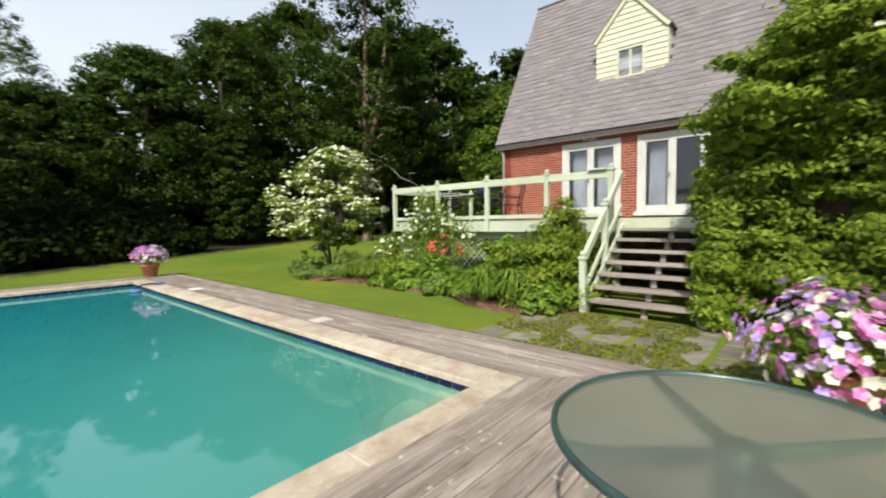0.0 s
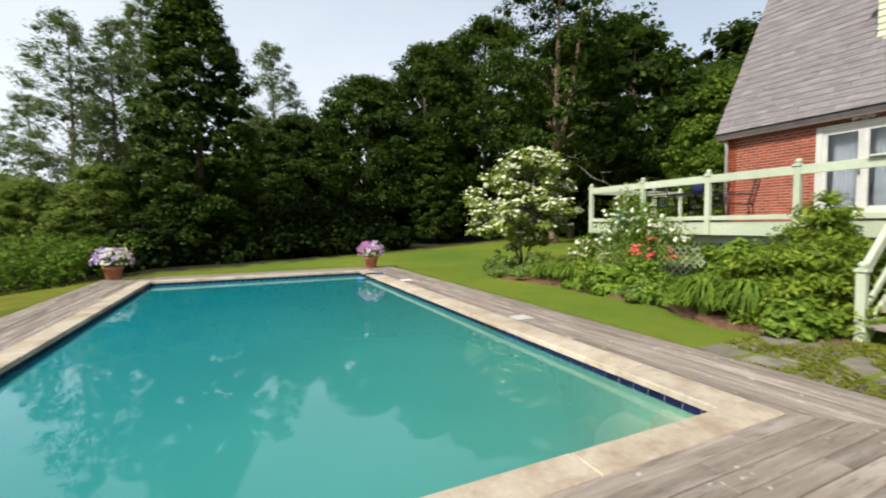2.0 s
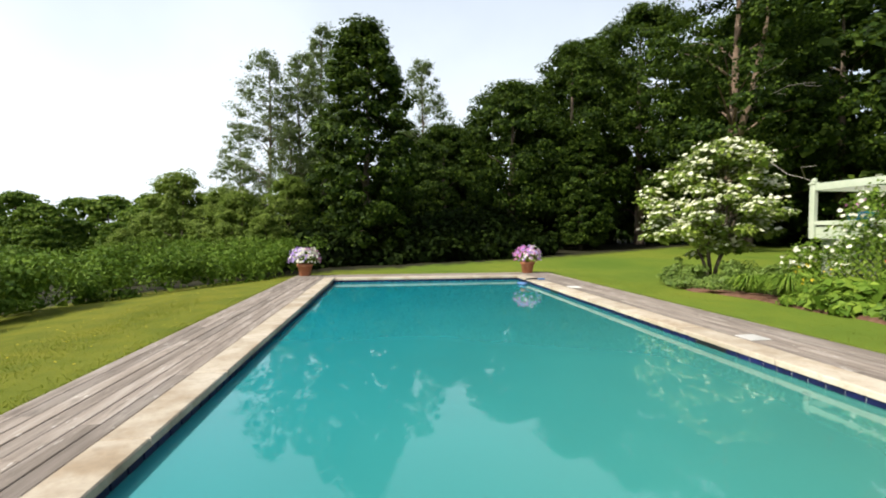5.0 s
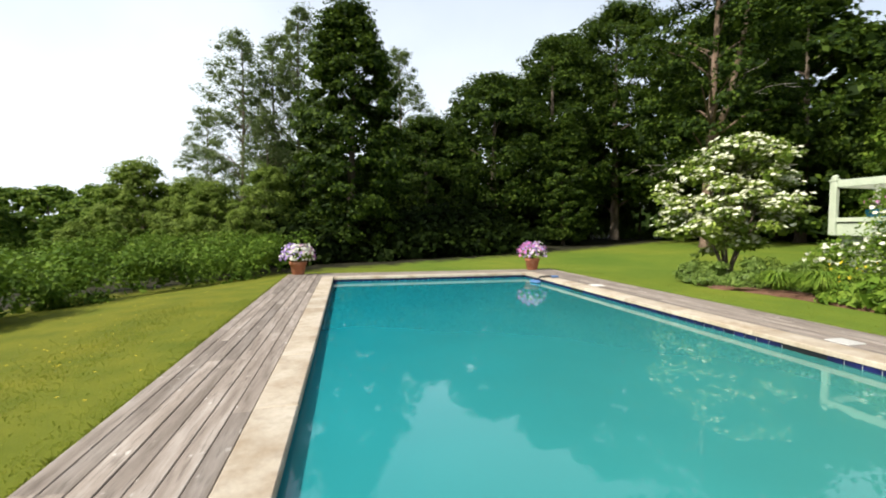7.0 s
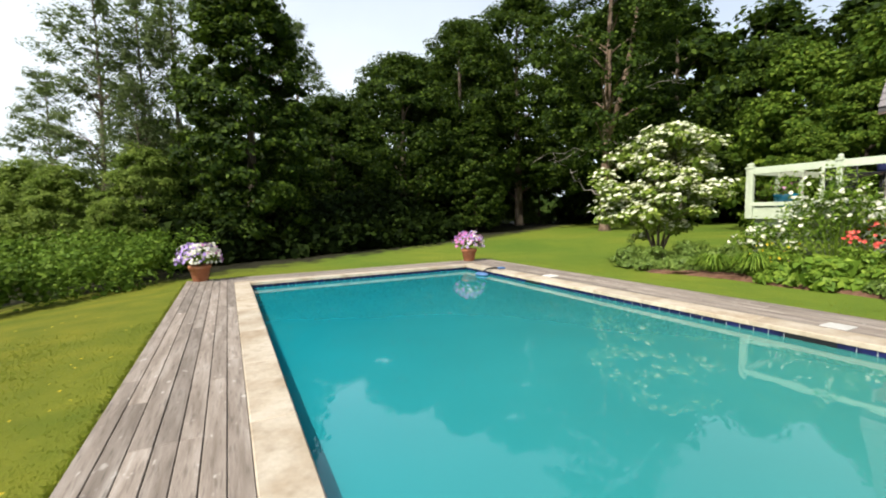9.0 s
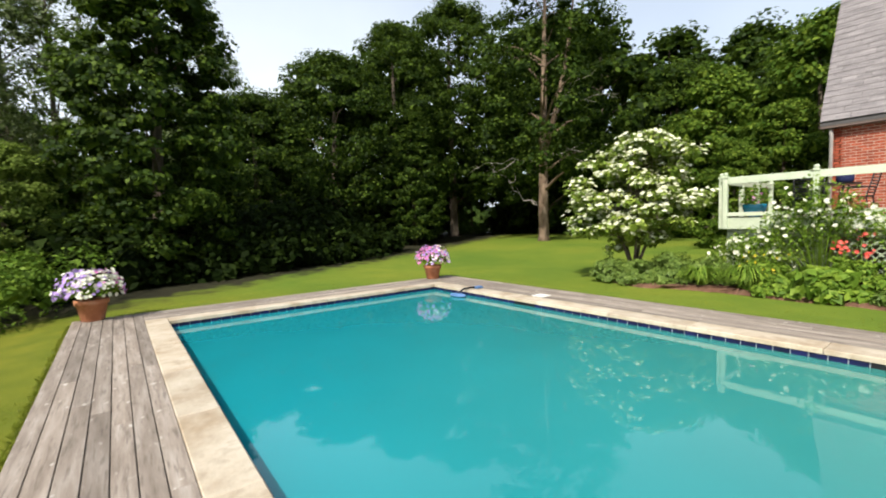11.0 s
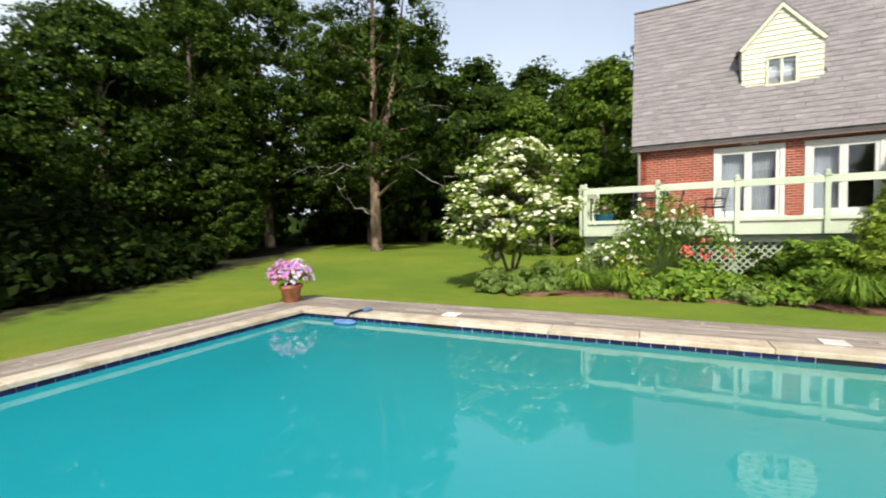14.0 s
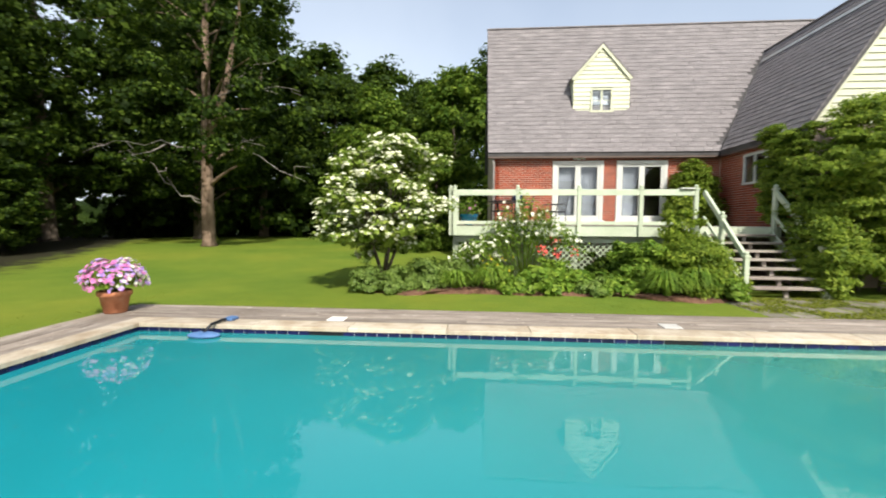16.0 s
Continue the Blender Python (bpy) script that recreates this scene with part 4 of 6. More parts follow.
def post_mesh(h):
    """A square post with a moulded cap and a ball finial, as one turned and squared mesh."""
    key = ("railpost", h)
    if key not in CACHE:
        bm = bmesh.new()
        for sx, z0, z1 in ((0.098, 0, h - 0.13), (0.135, h - 0.13, h - 0.095), (0.11, h - 0.095, h - 0.075)):
            r = bmesh.ops.create_cube(bm, size=1, matrix=Matrix.Translation((0, 0, (z0 + z1) / 2)) @ Matrix.Diagonal((sx, sx, z1 - z0, 1)))
            bmesh.ops.bevel(bm, geom=list({e for w in r["verts"] for e in w.link_edges}), offset=0.006, segments=1, affect='EDGES')
        bmesh.ops.create_uvsphere(bm, u_segments=14, v_segments=8, radius=0.05, matrix=Matrix.Translation((0, 0, h - 0.04)))
        me = bpy.data.meshes.new("post")
        bm.to_mesh(me)
        bm.free()
        me.materials.append(GREENPAINT)
        CACHE[key] = me
    return CACHE[key]


def beam(name, p, q, w, h, material, parent, label=""):
    """A squared timber from p to q."""
    p, q = Vector(p), Vector(q)
    d = q - p
    me = slab(name, w, d.length, h, min(w, h) * 0.12, material)
    r = d.to_track_quat('Y', 'Z').to_matrix().to_4x4()
    return put(name, me, parent, Matrix.Translation((p + q) / 2) @ r @ Matrix.Translation((0, 0, -h / 2)), label)


def build_raised_deck():
    dk = tagged(empty("raised_deck"), "raised timber deck with pale green railing and lattice skirt", "deck")
    k = 24
    w = (HX - 0.03 - DKX) / k
    for i in range(k):
        lo = -1.98
        me = slab("floor_board", w - 0.006, DKN - lo, 0.03, 0.004, TREAD)
        put("floor_board", me, dk, pose(DKX + (i + 0.5) * w, (DKN + lo) / 2, FLOOR - 0.03))
    block("fascia", DKX - 0.035, DKX, -1.42, DKN + 0.03, 1.20, FLOOR - 0.004, GREENPAINT, dk, 0.006, "pale green fascia board")
    block("fascia", DKX, HX - 0.05, DKN, DKN + 0.035, 1.20, FLOOR - 0.004, GREENPAINT, dk)
    block("joist", DKX + 0.06, HX - 0.1, -1.95, DKN - 0.1, 1.22, FLOOR - 0.035, UNDER, dk)
    # posts and rails on the two open sides
    for y in POSTS:
        put("post", post_mesh(2.53 - 1.20), dk, pose(DKX - 0.06, y, 1.20))
    xs = (12.35, 13.55, 14.72)
    for x in xs:
        put("post", post_mesh(2.53 - 1.20), dk, pose(x, DKN + 0.06, 1.20))
    put("post", post_mesh(2.53 - 1.20), dk, pose(DKX + 0.05, DKN + 0.075, 1.20))
    for a, b in zip(POSTS, POSTS[1:]):
        beam("top_rail", (DKX - 0.06, b + 0.05, 2.34), (DKX - 0.06, a - 0.05, 2.34), 0.075, 0.15, GREENPAINT, dk)
        beam("lower_rail", (DKX - 0.06, b + 0.05, 1.545), (DKX - 0.06, a - 0.05, 1.545), 0.05, 0.085, GREENPAINT, dk)
    for a, b in zip((DKX + 0.05,) + xs, xs):
        beam("top_rail", (a + 0.05, DKN + 0.06, 2.34), (b - 0.05, DKN + 0.06, 2.34), 0.075, 0.15, GREENPAINT, dk)
        beam("lower_rail", (a + 0.05, DKN + 0.06, 1.545), (b - 0.05, DKN + 0.06, 1.545), 0.05, 0.085, GREENPAINT, dk)
    # lattice skirt
    LX, z0, z1 = DKX + 0.22, 0.15, 1.02
    block("skirt_board", LX - 0.02, LX + 0.01, 0.6, DKN, z1, 1.21, GREENPAINT, dk)
    for s in (1, -1):
        a = 0.6 - (z1 - z0)
        i = 0
        while a < DKN:
            p, q = (a, z0), (a + (z1 - z0), z1)
            if s < 0:
                p, q = (a + (z1 - z0), z0), (a, z1)
            ends = []
            for u, zz in (p, q):
                ends.append((u, zz))
            (u0, w0), (u1, w1) = ends
            lo, hi = 0.62, DKN - 0.02
            def clip(u, zz, uu, zq):
                if u < lo:
                    return lo, zz + (zq - zz) * (lo - u) / (uu - u)
                if u > hi:
                    return hi, zz + (zq - zz) * (hi - u) / (uu - u)
                return u, zz
            if max(u0, u1) > lo + 0.05 and min(u0, u1) < hi - 0.05:
                c0, c1 = clip(u0, w0, u1, w1), clip(u1, w1, u0, w0)
                beam("lattice_slat", (LX + s * 0.005, *c0), (LX + s * 0.005, *c1), 0.008, 0.034, LATTICE, dk)
            a += 0.16
            i += 1
    for y in POSTS:
        block("pier", DKX + 0.26, DKX + 0.37, y - 0.06, y + 0.06, -0.1, 1.22, GREENPAINT, dk)
    # stairs
    st = tagged(empty("stairs"), "open wooden stairs with pale green stringers and handrails", "stairs")
    rise, run = FLOOR / 8, 0.262
    SY0, SY1 = -1.12, 0.43
    for i in range(1, 8):
        x1 = DKX - 0.04 - (i - 1) * run
        block("tread", x1 - run - 0.03, x1, SY0 + 0.02, SY1 - 0.0, FLOOR - i * rise - 0.045, FLOOR - i * rise, TREAD, st, 0.008)
        if i < 7:
            block("riser_block", x1 - run + 0.06, x1 - run + 0.12, -0.45, -0.37, FLOOR - (i + 1) * rise + 0.002, FLOOR - i * rise - 0.047, TREAD, st, 0.004)
    block("riser_block", DKX - 7 * run + 0.05, DKX - 7 * run + 0.11, -0.45, -0.37, -0.05, FLOOR - 7 * rise - 0.047, TREAD, st, 0.004)
    top, foot = Vector((DKX - 0.04, 0, FLOOR - 0.17)), Vector((DKX - 0.04 - 7 * run, 0, 0.02))
    for y in (SY1 + 0.025, SY0 - 0.01):
        beam("stringer", (top.x, y, top.z), (foot.x, y, foot.z), 0.04, 0.2, GREENPAINT, st, "pale green stringer")
    for y in (0.50, -1.22):
        put("newel", post_mesh(1.03), st, pose(9.16, y, -0.08))
        put("newel", post_mesh(1.28), st, pose(10.12, y, 0.55))
        beam("handrail", (9.18, y, 0.82), (10.95, y, 2.34), 0.07, 0.12, GREENPAINT, st)
        beam("lower_handrail", (9.18, y, 0.30), (10.95, y, 1.72), 0.045, 0.07, GREENPAINT, st)
    put("newel", post_mesh(2.53 - 1.20), st, pose(DKX - 0.06, -1.22, 1.20))


build_raised_deck()

# ---------------------------------------------------------------- trees


def crown_lobes(rng, k, r, h0, h1, taper=1.0, lobe=0.28, flat=0.6):
    """Centres and radii of the lobes of a crown between two heights, thicker towards the outside."""
    u = rng.uniform(0, 1, k)
    z = h0 + (h1 - h0) * u
    prof = np.sin(np.clip(u * 0.86 + 0.14, 0, 1) * math.pi) ** 0.6 * (1 - 0.45 * u * taper) + 0.12
    a = rng.uniform(0, 2 * math.pi, k)
    rr = r * prof * np.sqrt(rng.uniform(0.12, 1.0, k))
    c = np.stack([rr * np.cos(a), rr * np.sin(a), z], 1)
    s = r * lobe * rng.uniform(0.4, 1.6, (k, 1))
    return c, np.concatenate([s, s, s * flat], 1)


def trunk_mesh(rng, h, r0, tips, bend=0.3, seg=9):
    v, f = [], []
    steps = 9
    axis = [Vector((bend * math.sin(i / steps * 2.3 + rng.uniform(0, 0.4)) * i / steps, bend * math.cos(i / steps * 1.7) * 0.6 * i / steps, h * i / steps)) for i in range(steps + 1)]
    radii = [r0 * (1.45 if i == 0 else 1.05 - 0.95 * i / steps) + 0.015 for i in range(steps + 1)]
    axis.insert(1, Vector((0, 0, 0.35)))
    radii.insert(1, r0 * 1.08)
    tube_into(v, f, axis, radii, seg)
    for tip in tips:
        tip = Vector(tip)
        z = max(tip.z - 0.35 * math.hypot(tip.x, tip.y) - 0.4, h * 0.12)
        i = min(int(z / h * steps) + 1, steps)
        p = axis[i].copy()
        p.z = min(z, tip.z)
        r = max(radii[i] * 0.42, 0.02)
        mid = p.lerp(tip, 0.5) + Vector((rng.uniform(-0.2, 0.2), rng.uniform(-0.2, 0.2), 0.12 * (tip - p).length))
        tube_into(v, f, [p, p.lerp(mid, 0.5) + Vector((0, 0, 0.05)), mid, tip], [r, r * 0.75, r * 0.5, r * 0.18], 5)
    return v, f


def make_tree(name, seed, h, r, low, k, per, leaf, wide, material, r0, lobe=0.28, taper=1.0, shell=0.22, droop=0.25, label="", category="tree", group="", limbs=14, fill=10):
    rng = np.random.default_rng(seed)
    tree = empty(name)
    c, rad = crown_lobes(rng, k, r, low, h - r * lobe * 0.5, taper, lobe)
    v, f = trunk_mesh(rng, h * 0.93, r0, c[:limbs])
    put("trunk", mesh_from("trunk", v, f, BARK, True), tree)
    heart = np.array([0, 0, low + (h - low) * 0.45])
    put("crown", quads("crown", lobes_cloud(rng, c, rad, per, leaf, wide, 0.38, shell, droop, heart, fill), material), tree)
    return tagged(tree, label, category, group)


def place(tree, x, y, s=1.0, turn=0.0, z=None):
    tree.matrix_basis = pose(x, y, (ground_z(x, y) if z is None else z) - 0.08, 0, 0, turn)
    tree.scale = (s, s, s)
    return tree


def again(tree, x, y, s, turn, z=None):
    t = copy_thing(tree, pose(x, y, (ground_z(x, y) if z is None else z) - 0.08, 0, 0, turn))
    t.scale = (s, s, s)
    return t


MAPLE = "tall dark-green maple with dense crown at the lawn's edge"
maple_a = place(make_tree("maple_tree", 11, 11.6, 2.75, 0.6, 440, 118, 0.15, 0.11, L_FOREST, 0.20, 0.17, 0.95, label=MAPLE, group="woodland trees"), 0.5, 19.4)
maple_b = place(make_tree("maple_tree", 12, 12.7, 5.2, 2.5, 370, 118, 0.18, 0.13, L_FOREST, 0.30, 0.15, 0.75, label=MAPLE, group="woodland trees"), 10.4, 28.0, 0.93, 40)
maple_c = place(make_tree("maple_tree", 13, 18.6, 6.0, 3.0, 400, 112, 0.20, 0.145, L_FOREST, 0.34, 0.145, 0.7, label=MAPLE, group="woodland trees"), 21.5, 30.0, 1.0, 100)
maple_d = place(make_tree("maple_tree", 14, 17.0, 6.2, 0.8, 200, 42, 0.42, 0.30, L_FOREST, 0.34, 0.17, 0.7, label="distant dark-green broadleaf tree in the woods", group="distant trees", limbs=8, fill=6), 31, 30, 1.1, 80)
airy = place(make_tree("slender_tree", 21, 11.8, 2.5, 0.8, 230, 95, 0.125, 0.06, L_AIRY, 0.10, 0.19, 1.0, 0.9, 0.3, "slender grey-green tree with an open airy crown", group="open trees", limbs=70, fill=0), -4.9, 23.0)
again(airy, -2.0, 24.2, 1.15, 130)
again(airy, 4.6, 34.0, 1.32, 250)
again(airy, -7.2, 25.5, 0.75, 60)
again(airy, -3.3, 24.6, 1.05, 200)
again(airy, -3.4, 21.5, 0.62, 300)
for x, y, s, a, src in ((6.4, 32, 0.66, 20, maple_b), (15.2, 28.5, 0.80, 200, maple_c), (25.5, 24.0, 0.86, 310, maple_c), (30.5, 9.6, 0.86, 40, maple_b), (32, 17, 0.95, 70, maple_b),
                        (5.4, 26.5, 0.66, 210, maple_b), (14.2, 25.0, 0.72, 120, maple_a),
                        (43, 22.5, 1.12, 150, maple_d), (46, 16.0, 1.08, 260, maple_d), (40, 11.2, 0.84, 10, maple_d), (38, 30, 1.3, 330, maple_d), (13, 36, 0.70, 190, maple_d), (-4.5, 38, 0.55, 300, maple_d),
                        (44, 4, 1.1, 15, maple_d), (4, 38, 0.62, 0, maple_d), (22, 38, 1.15, 45, maple_d), (30, 22, 0.95, 205, maple_d), (9, 34, 0.58, 130, maple_d)):
    again(src, x, y, s, a)
light = place(make_tree("young_tree", 31, 7.6, 2.5, 0.2, 210, 90, 0.165, 0.11, L_LIGHT, 0.12, 0.17, 0.9, label="light-green young tree with a full rounded crown", group="young trees"), 21.4, 8.3, 0.8, 0)
far_light = place(make_tree("field_tree", 32, 7.0, 3.9, 0.1, 170, 36, 0.34, 0.24, L_LIGHT, 0.14, 0.15, 0.6, label="distant light-green tree beyond the hedge", group="distant trees", limbs=5, fill=6), -20, 46, 0.9, 10)
for x, y, s, a in ((23.6, 7.4, 1.3, 120), (19.8, 9.6, 0.6, 220), (26.6, 33.6, 1.0, 20), (24.6, 34.6, 0.9, 140), (26, 12.5, 1.25, 200)):
    again(light, x, y, s, a)
pale = place(make_tree("thicket_tree", 33, 6.4, 2.4, 0.1, 220, 95, 0.14, 0.085, L_PALE, 0.09, 0.18, 0.7, label="pale green bushy tree behind the hedge", group="thicket trees"), -3.0, 19.2, 0.68, 260)
for x, y, s, a in ((-5.2, 19.6, 0.62, 80), (-6.8, 22.0, 0.72, 40), (-8.6, 24.0, 0.62, 170), (-3.6, 17.4, 0.4, 10), (-11.9, 22.8, 0.5, 120), (-9.9, 24.2, 0.95, 60)):
    again(pale, x, y, s, a)
for x, y, s, a in ((-25, 52, 1.05, 100), (-31, 54, 1.1, 200), (-37, 58, 1.1, 300), (-42, 50, 1.05, 30), (-46, 42, 1.0, 140), (-50, 34, 1.0, 250), (-29, 60, 1.2, 350),
                   (-54, 24, 1.0, 60), (-18, 56, 1.2, 160), (-44, 58, 1.2, 280), (-22, 40, 0.6, 20), (-27, 38, 0.55, 70), (-34, 48, 0.9, 220), (-13, 46, 1.0, 310), (-60, 44, 1.3, 90), (-24, 47, 0.85, 190)):
    again(far_light, x, y, s, a)
# woods that close the place behind the walk
for x, y, s, a in ((-58, -12, 0.7, 0), (-52, -34, 0.8, 60), (-30, -52, 0.8, 120), (-8, -58, 0.85, 180), (14, -52, 0.8, 240), (34, -36, 0.8, 300), (38, -16, 0.8, 20)):
    again(maple_d, x, y, s, a)


def build_specimen():
    """The tall tree with a bare lower trunk and dead limbs."""
    rng = np.random.default_rng(41)
    t = empty("tall_tree", pose(20.6, 20.1, 0.15))
    c, rad = crown_lobes(rng, 260, 5.2, 3.4, 18.6, 0.8, 0.15)
    keep = rng.uniform(0, 1, len(c)) < np.clip((c[:, 2] - 2.0) / 5.0, 0.4, 0.95)
    c, rad = c[keep], rad[keep]
    v, f = trunk_mesh(rng, 17.8, 0.30, c[:24], 0.5, 12)
    tube_into(v, f, [(0.05, -0.05, 5.6), (0.3, -0.9, 8.2), (0.4, -1.6, 11.5), (0.3, -2.2, 15.0)], [0.2, 0.16, 0.11, 0.03], 9)
    put("trunk", mesh_from("trunk", v, f, PALEBARK, True), t, None, "forked warm brown trunk")
    put("crown", quads("crown", lobes_cloud(rng, c, rad, 125, 0.19, 0.135, 0.55, 0.3, 0.3, np.array([0, 0, 10.0]), 5), L_FOREST), t)
    dead = (((-0.2, 0.3, 5.0), (-0.8, 1.6, 5.2), (-1.2, 3.2, 5.1), (-1.4, 5.0, 5.2)), ((-0.3, 0.2, 2.3), (-0.8, 0.8, 2.6), (-1.0, 1.9, 3.8), (-1.2, 3.2, 4.8)),
            ((-0.2, -0.4, 5.6), (-0.5, -1.8, 5.1), (-0.7, -3.5, 4.4), (-0.8, -5.6, 3.3)), ((-0.2, -0.3, 7.2), (-0.5, -1.9, 8.1), (-0.8, -3.6, 7.9), (-0.8, -5.4, 7.6)),
            ((-0.8, 1.6, 5.2), (-1.5, 2.3, 4.6), (-1.9, 3.4, 4.3)), ((-0.5, -1.8, 5.1), (-1.2, -2.6, 5.2), (-1.5, -3.9, 4.9)), ((-0.5, -1.9, 8.1), (-1.0, -2.9, 8.8), (-1.2, -4.4, 9.0)))
    for pts in dead:
        fine = []
        for p, q in zip(pts, pts[1:]):
            for u in (0, 0.34, 0.67):
                fine.append(Vector(p).lerp(Vector(q), u) + Vector(rng.normal(size=3) * (0.09 if fine else 0)))
        fine.append(Vector(pts[-1]))
        k = len(fine)
        v, f = [], []
        tube_into(v, f, fine, [0.038 - 0.032 * i / (k - 1) for i in range(k)], 6)
        for i in range(2, k - 1, 2):
            d = Vector(rng.normal(size=3)) * 0.35
            tube_into(v, f, [fine[i], fine[i] + d * 0.6 + Vector((0, 0, 0.05)), fine[i] + d + (fine[i] - fine[i - 1])], [0.022, 0.014, 0.005], 5)
        put("dead_limb", mesh_from("dead_limb", v, f, DEADWOOD, True), t, None, "bare grey dead limb")
    tagged(t, "tall tree with bare lower trunk and grey dead limbs", "tree")


build_specimen()


def build_dogwood():
    rng = np.random.default_rng(51)
    t = empty("dogwood_tree", pose(9.9, 8.55, -0.08))
    tips = []
    for _ in range(150):
        a, u = rng.uniform(0, 2 * math.pi), rng.uniform(0, 1) ** 1.15
        z = 1.12 + 2.45 * u
        r = 1.74 * (1 + 0.16 * math.sin(3 * a + 1.0) + 0.1 * math.sin(5 * a + 4 * u)) * (1 - u) ** 0.5 * min(1.0, (u + 0.22) / 0.34) * math.sqrt(rng.uniform(0.08, 1)) + 0.1
        tips.append((r * math.cos(a) - 0.1 * (1 - u) + 0.12, r * math.sin(a) + 0.5 * (1 - u) - 0.35, z + 0.1 * r))
    for _ in range(18):
        a, r = rng.uniform(0, 2 * math.pi), rng.uniform(0.1, 0.75)
        tips.append((r * math.cos(a) + 0.1, r * math.sin(a), rng.uniform(0.75, 1.4)))
    c = np.array(tips)
    s = rng.uniform(0.25, 0.44, (len(c), 1))
    rad = np.concatenate([s, s, s * 0.4], 1)
    v, f = [], []
    for i in range(5):
        a = i * 1.26
        p = [(0.06 * math.cos(a), 0.06 * math.sin(a), 0), (0.12 * math.cos(a), 0.12 * math.sin(a), 0.5), (0.35 * math.cos(a), 0.35 * math.sin(a), 1.1), (0.6 * math.cos(a), 0.6 * math.sin(a), 1.9)]
        tube_into(v, f, p, [0.05, 0.042, 0.03, 0.012], 7)
        for tip in c[i::5][:8]:
            tube_into(v, f, [p[2], Vector(p[2]).lerp(Vector(tip), 0.5) + Vector((0, 0, 0.1)), tip], [0.022, 0.014, 0.005], 5)
    put("trunk", mesh_from("trunk", v, f, BARK, True), t, None, "several slim grey stems")
    put("crown", quads("crown", lobes_cloud(rng, c, rad, 85, 0.12, 0.065, 0.8, 0.35, 0.25, None, 8), L_DOG), t)
    idx = rng.choice(len(c), 4100, p=(lambda w: w / w.sum())(0.5 + (c[:, 2] > 1.5) * 0.6))
    d = unit(rng.normal(size=(4100, 3)) * [1, 1, 0.25])
    pos = c[idx] + d * rad[idx] * rng.uniform(0.2, 1.0, (4100, 1))
    pos[:, 2] = c[idx, 2] + rad[idx, 2] * rng.uniform(-0.4, 1.05, 4100)
    nrm = unit(np.array([-0.25, -0.1, 1.0]) + 0.45 * d + rng.normal(size=d.shape) * 0.22)
    put("blossom", quads("blossom", petals(rng, pos, nrm, 0.055, 4), P_CREAM), t, None, "creamy white four-petalled bracts")
    tagged(t, "white-flowering dogwood in full bloom on the lawn", "tree")


build_dogwood()


def shrub(name, x, y, r, h, k, per, leaf, wide, material, seed, label, z=None, low=0.1, lobe=0.3, up=0.5, stems=8, ry=None, droop=0.2, category="shrub", group="garden plants", flat=0.7):
    """A leafy bush: stems from one root, lobes of leaves over an uneven dome."""
    rng = np.random.default_rng(seed)
    ob = empty(name, pose(x, y, ground_z(x, y) if z is None else z))
    d = unit(rng.normal(size=(k, 3)))
    d[:, 2] = np.abs(d[:, 2])
    q = rng.uniform(0.35, 1.0, (k, 1)) ** 0.6
    c = d * q * [r, ry or r, h * 0.88] * rng.uniform(0.85, 1.1, (k, 1))
    c[:, 2] = np.maximum(c[:, 2], low)
    s = min(r, h) * lobe * rng.uniform(0.7, 1.3, (k, 1))
    v, f = [], []
    for i in range(stems):
        tip = c[i % k]
        tube_into(v, f, [(0.04 * tip[0], 0.04 * tip[1], -0.03), tuple(tip * [0.4, 0.4, 0.55]), tuple(tip)], [0.018, 0.012, 0.004], 5)
    put("stems", mesh_from("stems", v, f, BARK, True), ob)
    put("foliage", quads("foliage", lobes_cloud(rng, c, np.concatenate([s, s, s * flat], 1), per, leaf, wide, up, 0.32, droop, np.array([0, 0, h * 0.3]), 5), material), ob)
    return tagged(ob, label, category, group), c, rng


def blooms(ob, c, rng, count, size, material, label, lobes=5, spread=0.12, low=0.35):
    top = c[c[:, 2] > np.quantile(c[:, 2], low)]
    pos = top[rng.integers(0, len(top), count)] + rng.normal(size=(count, 3)) * spread
    pos[:, 2] += spread * 0.6
    nrm = unit(rng.normal(size=(count, 3)) * 0.6 + [-0.4, -0.1, 0.8])
    put("blossom", quads("blossom", petals(rng, pos, nrm, size, lobes), material), ob, None, label)


def fountain(name, x, y, r, h, count, wide, material, seed, label):
    """A clump of long arching leaves."""
    rng = np.random.default_rng(seed)
    ob = empty(name, pose(x, y, ground_z(x, y) - 0.01))
    a, reach, top = rng.uniform(0, 2 * math.pi, count), r * rng.uniform(0.35, 1.0, count), h * rng.uniform(0.6, 1.1, count)
    out, steps = [], 6
    d = np.stack([np.cos(a), np.sin(a), 0 * a], 1)
    side = np.stack([-np.sin(a), np.cos(a), 0 * a], 1)
    def at(u):
        z = top * (1 - (1 - 1.75 * u) ** 2 * 1.0) if u < 0.571 else top * (1 - 1.9 * (u - 0.571) ** 2 * 1.2)
        return d * (0.05 + reach * u ** 1.25)[:, None] + np.array([0, 0, 1.0]) * z[:, None]
    for i in range(steps):
        u0, u1 = i / steps, (i + 1) / steps
        w0, w1 = wide * (1 - u0 ** 2.5) / 2 + 0.001, wide * (1 - u1 ** 2.5) / 2 + 0.001
        out.append(np.stack([at(u0) - side * w0, at(u0) + side * w0, at(u1) + side * w1, at(u1) - side * w1], 1))
    put("leaves", quads("leaves", np.concatenate(out), material), ob)
    return tagged(ob, label, "plant", "garden plants")


# ---------------------------------------------------------------- planting bed by the deck


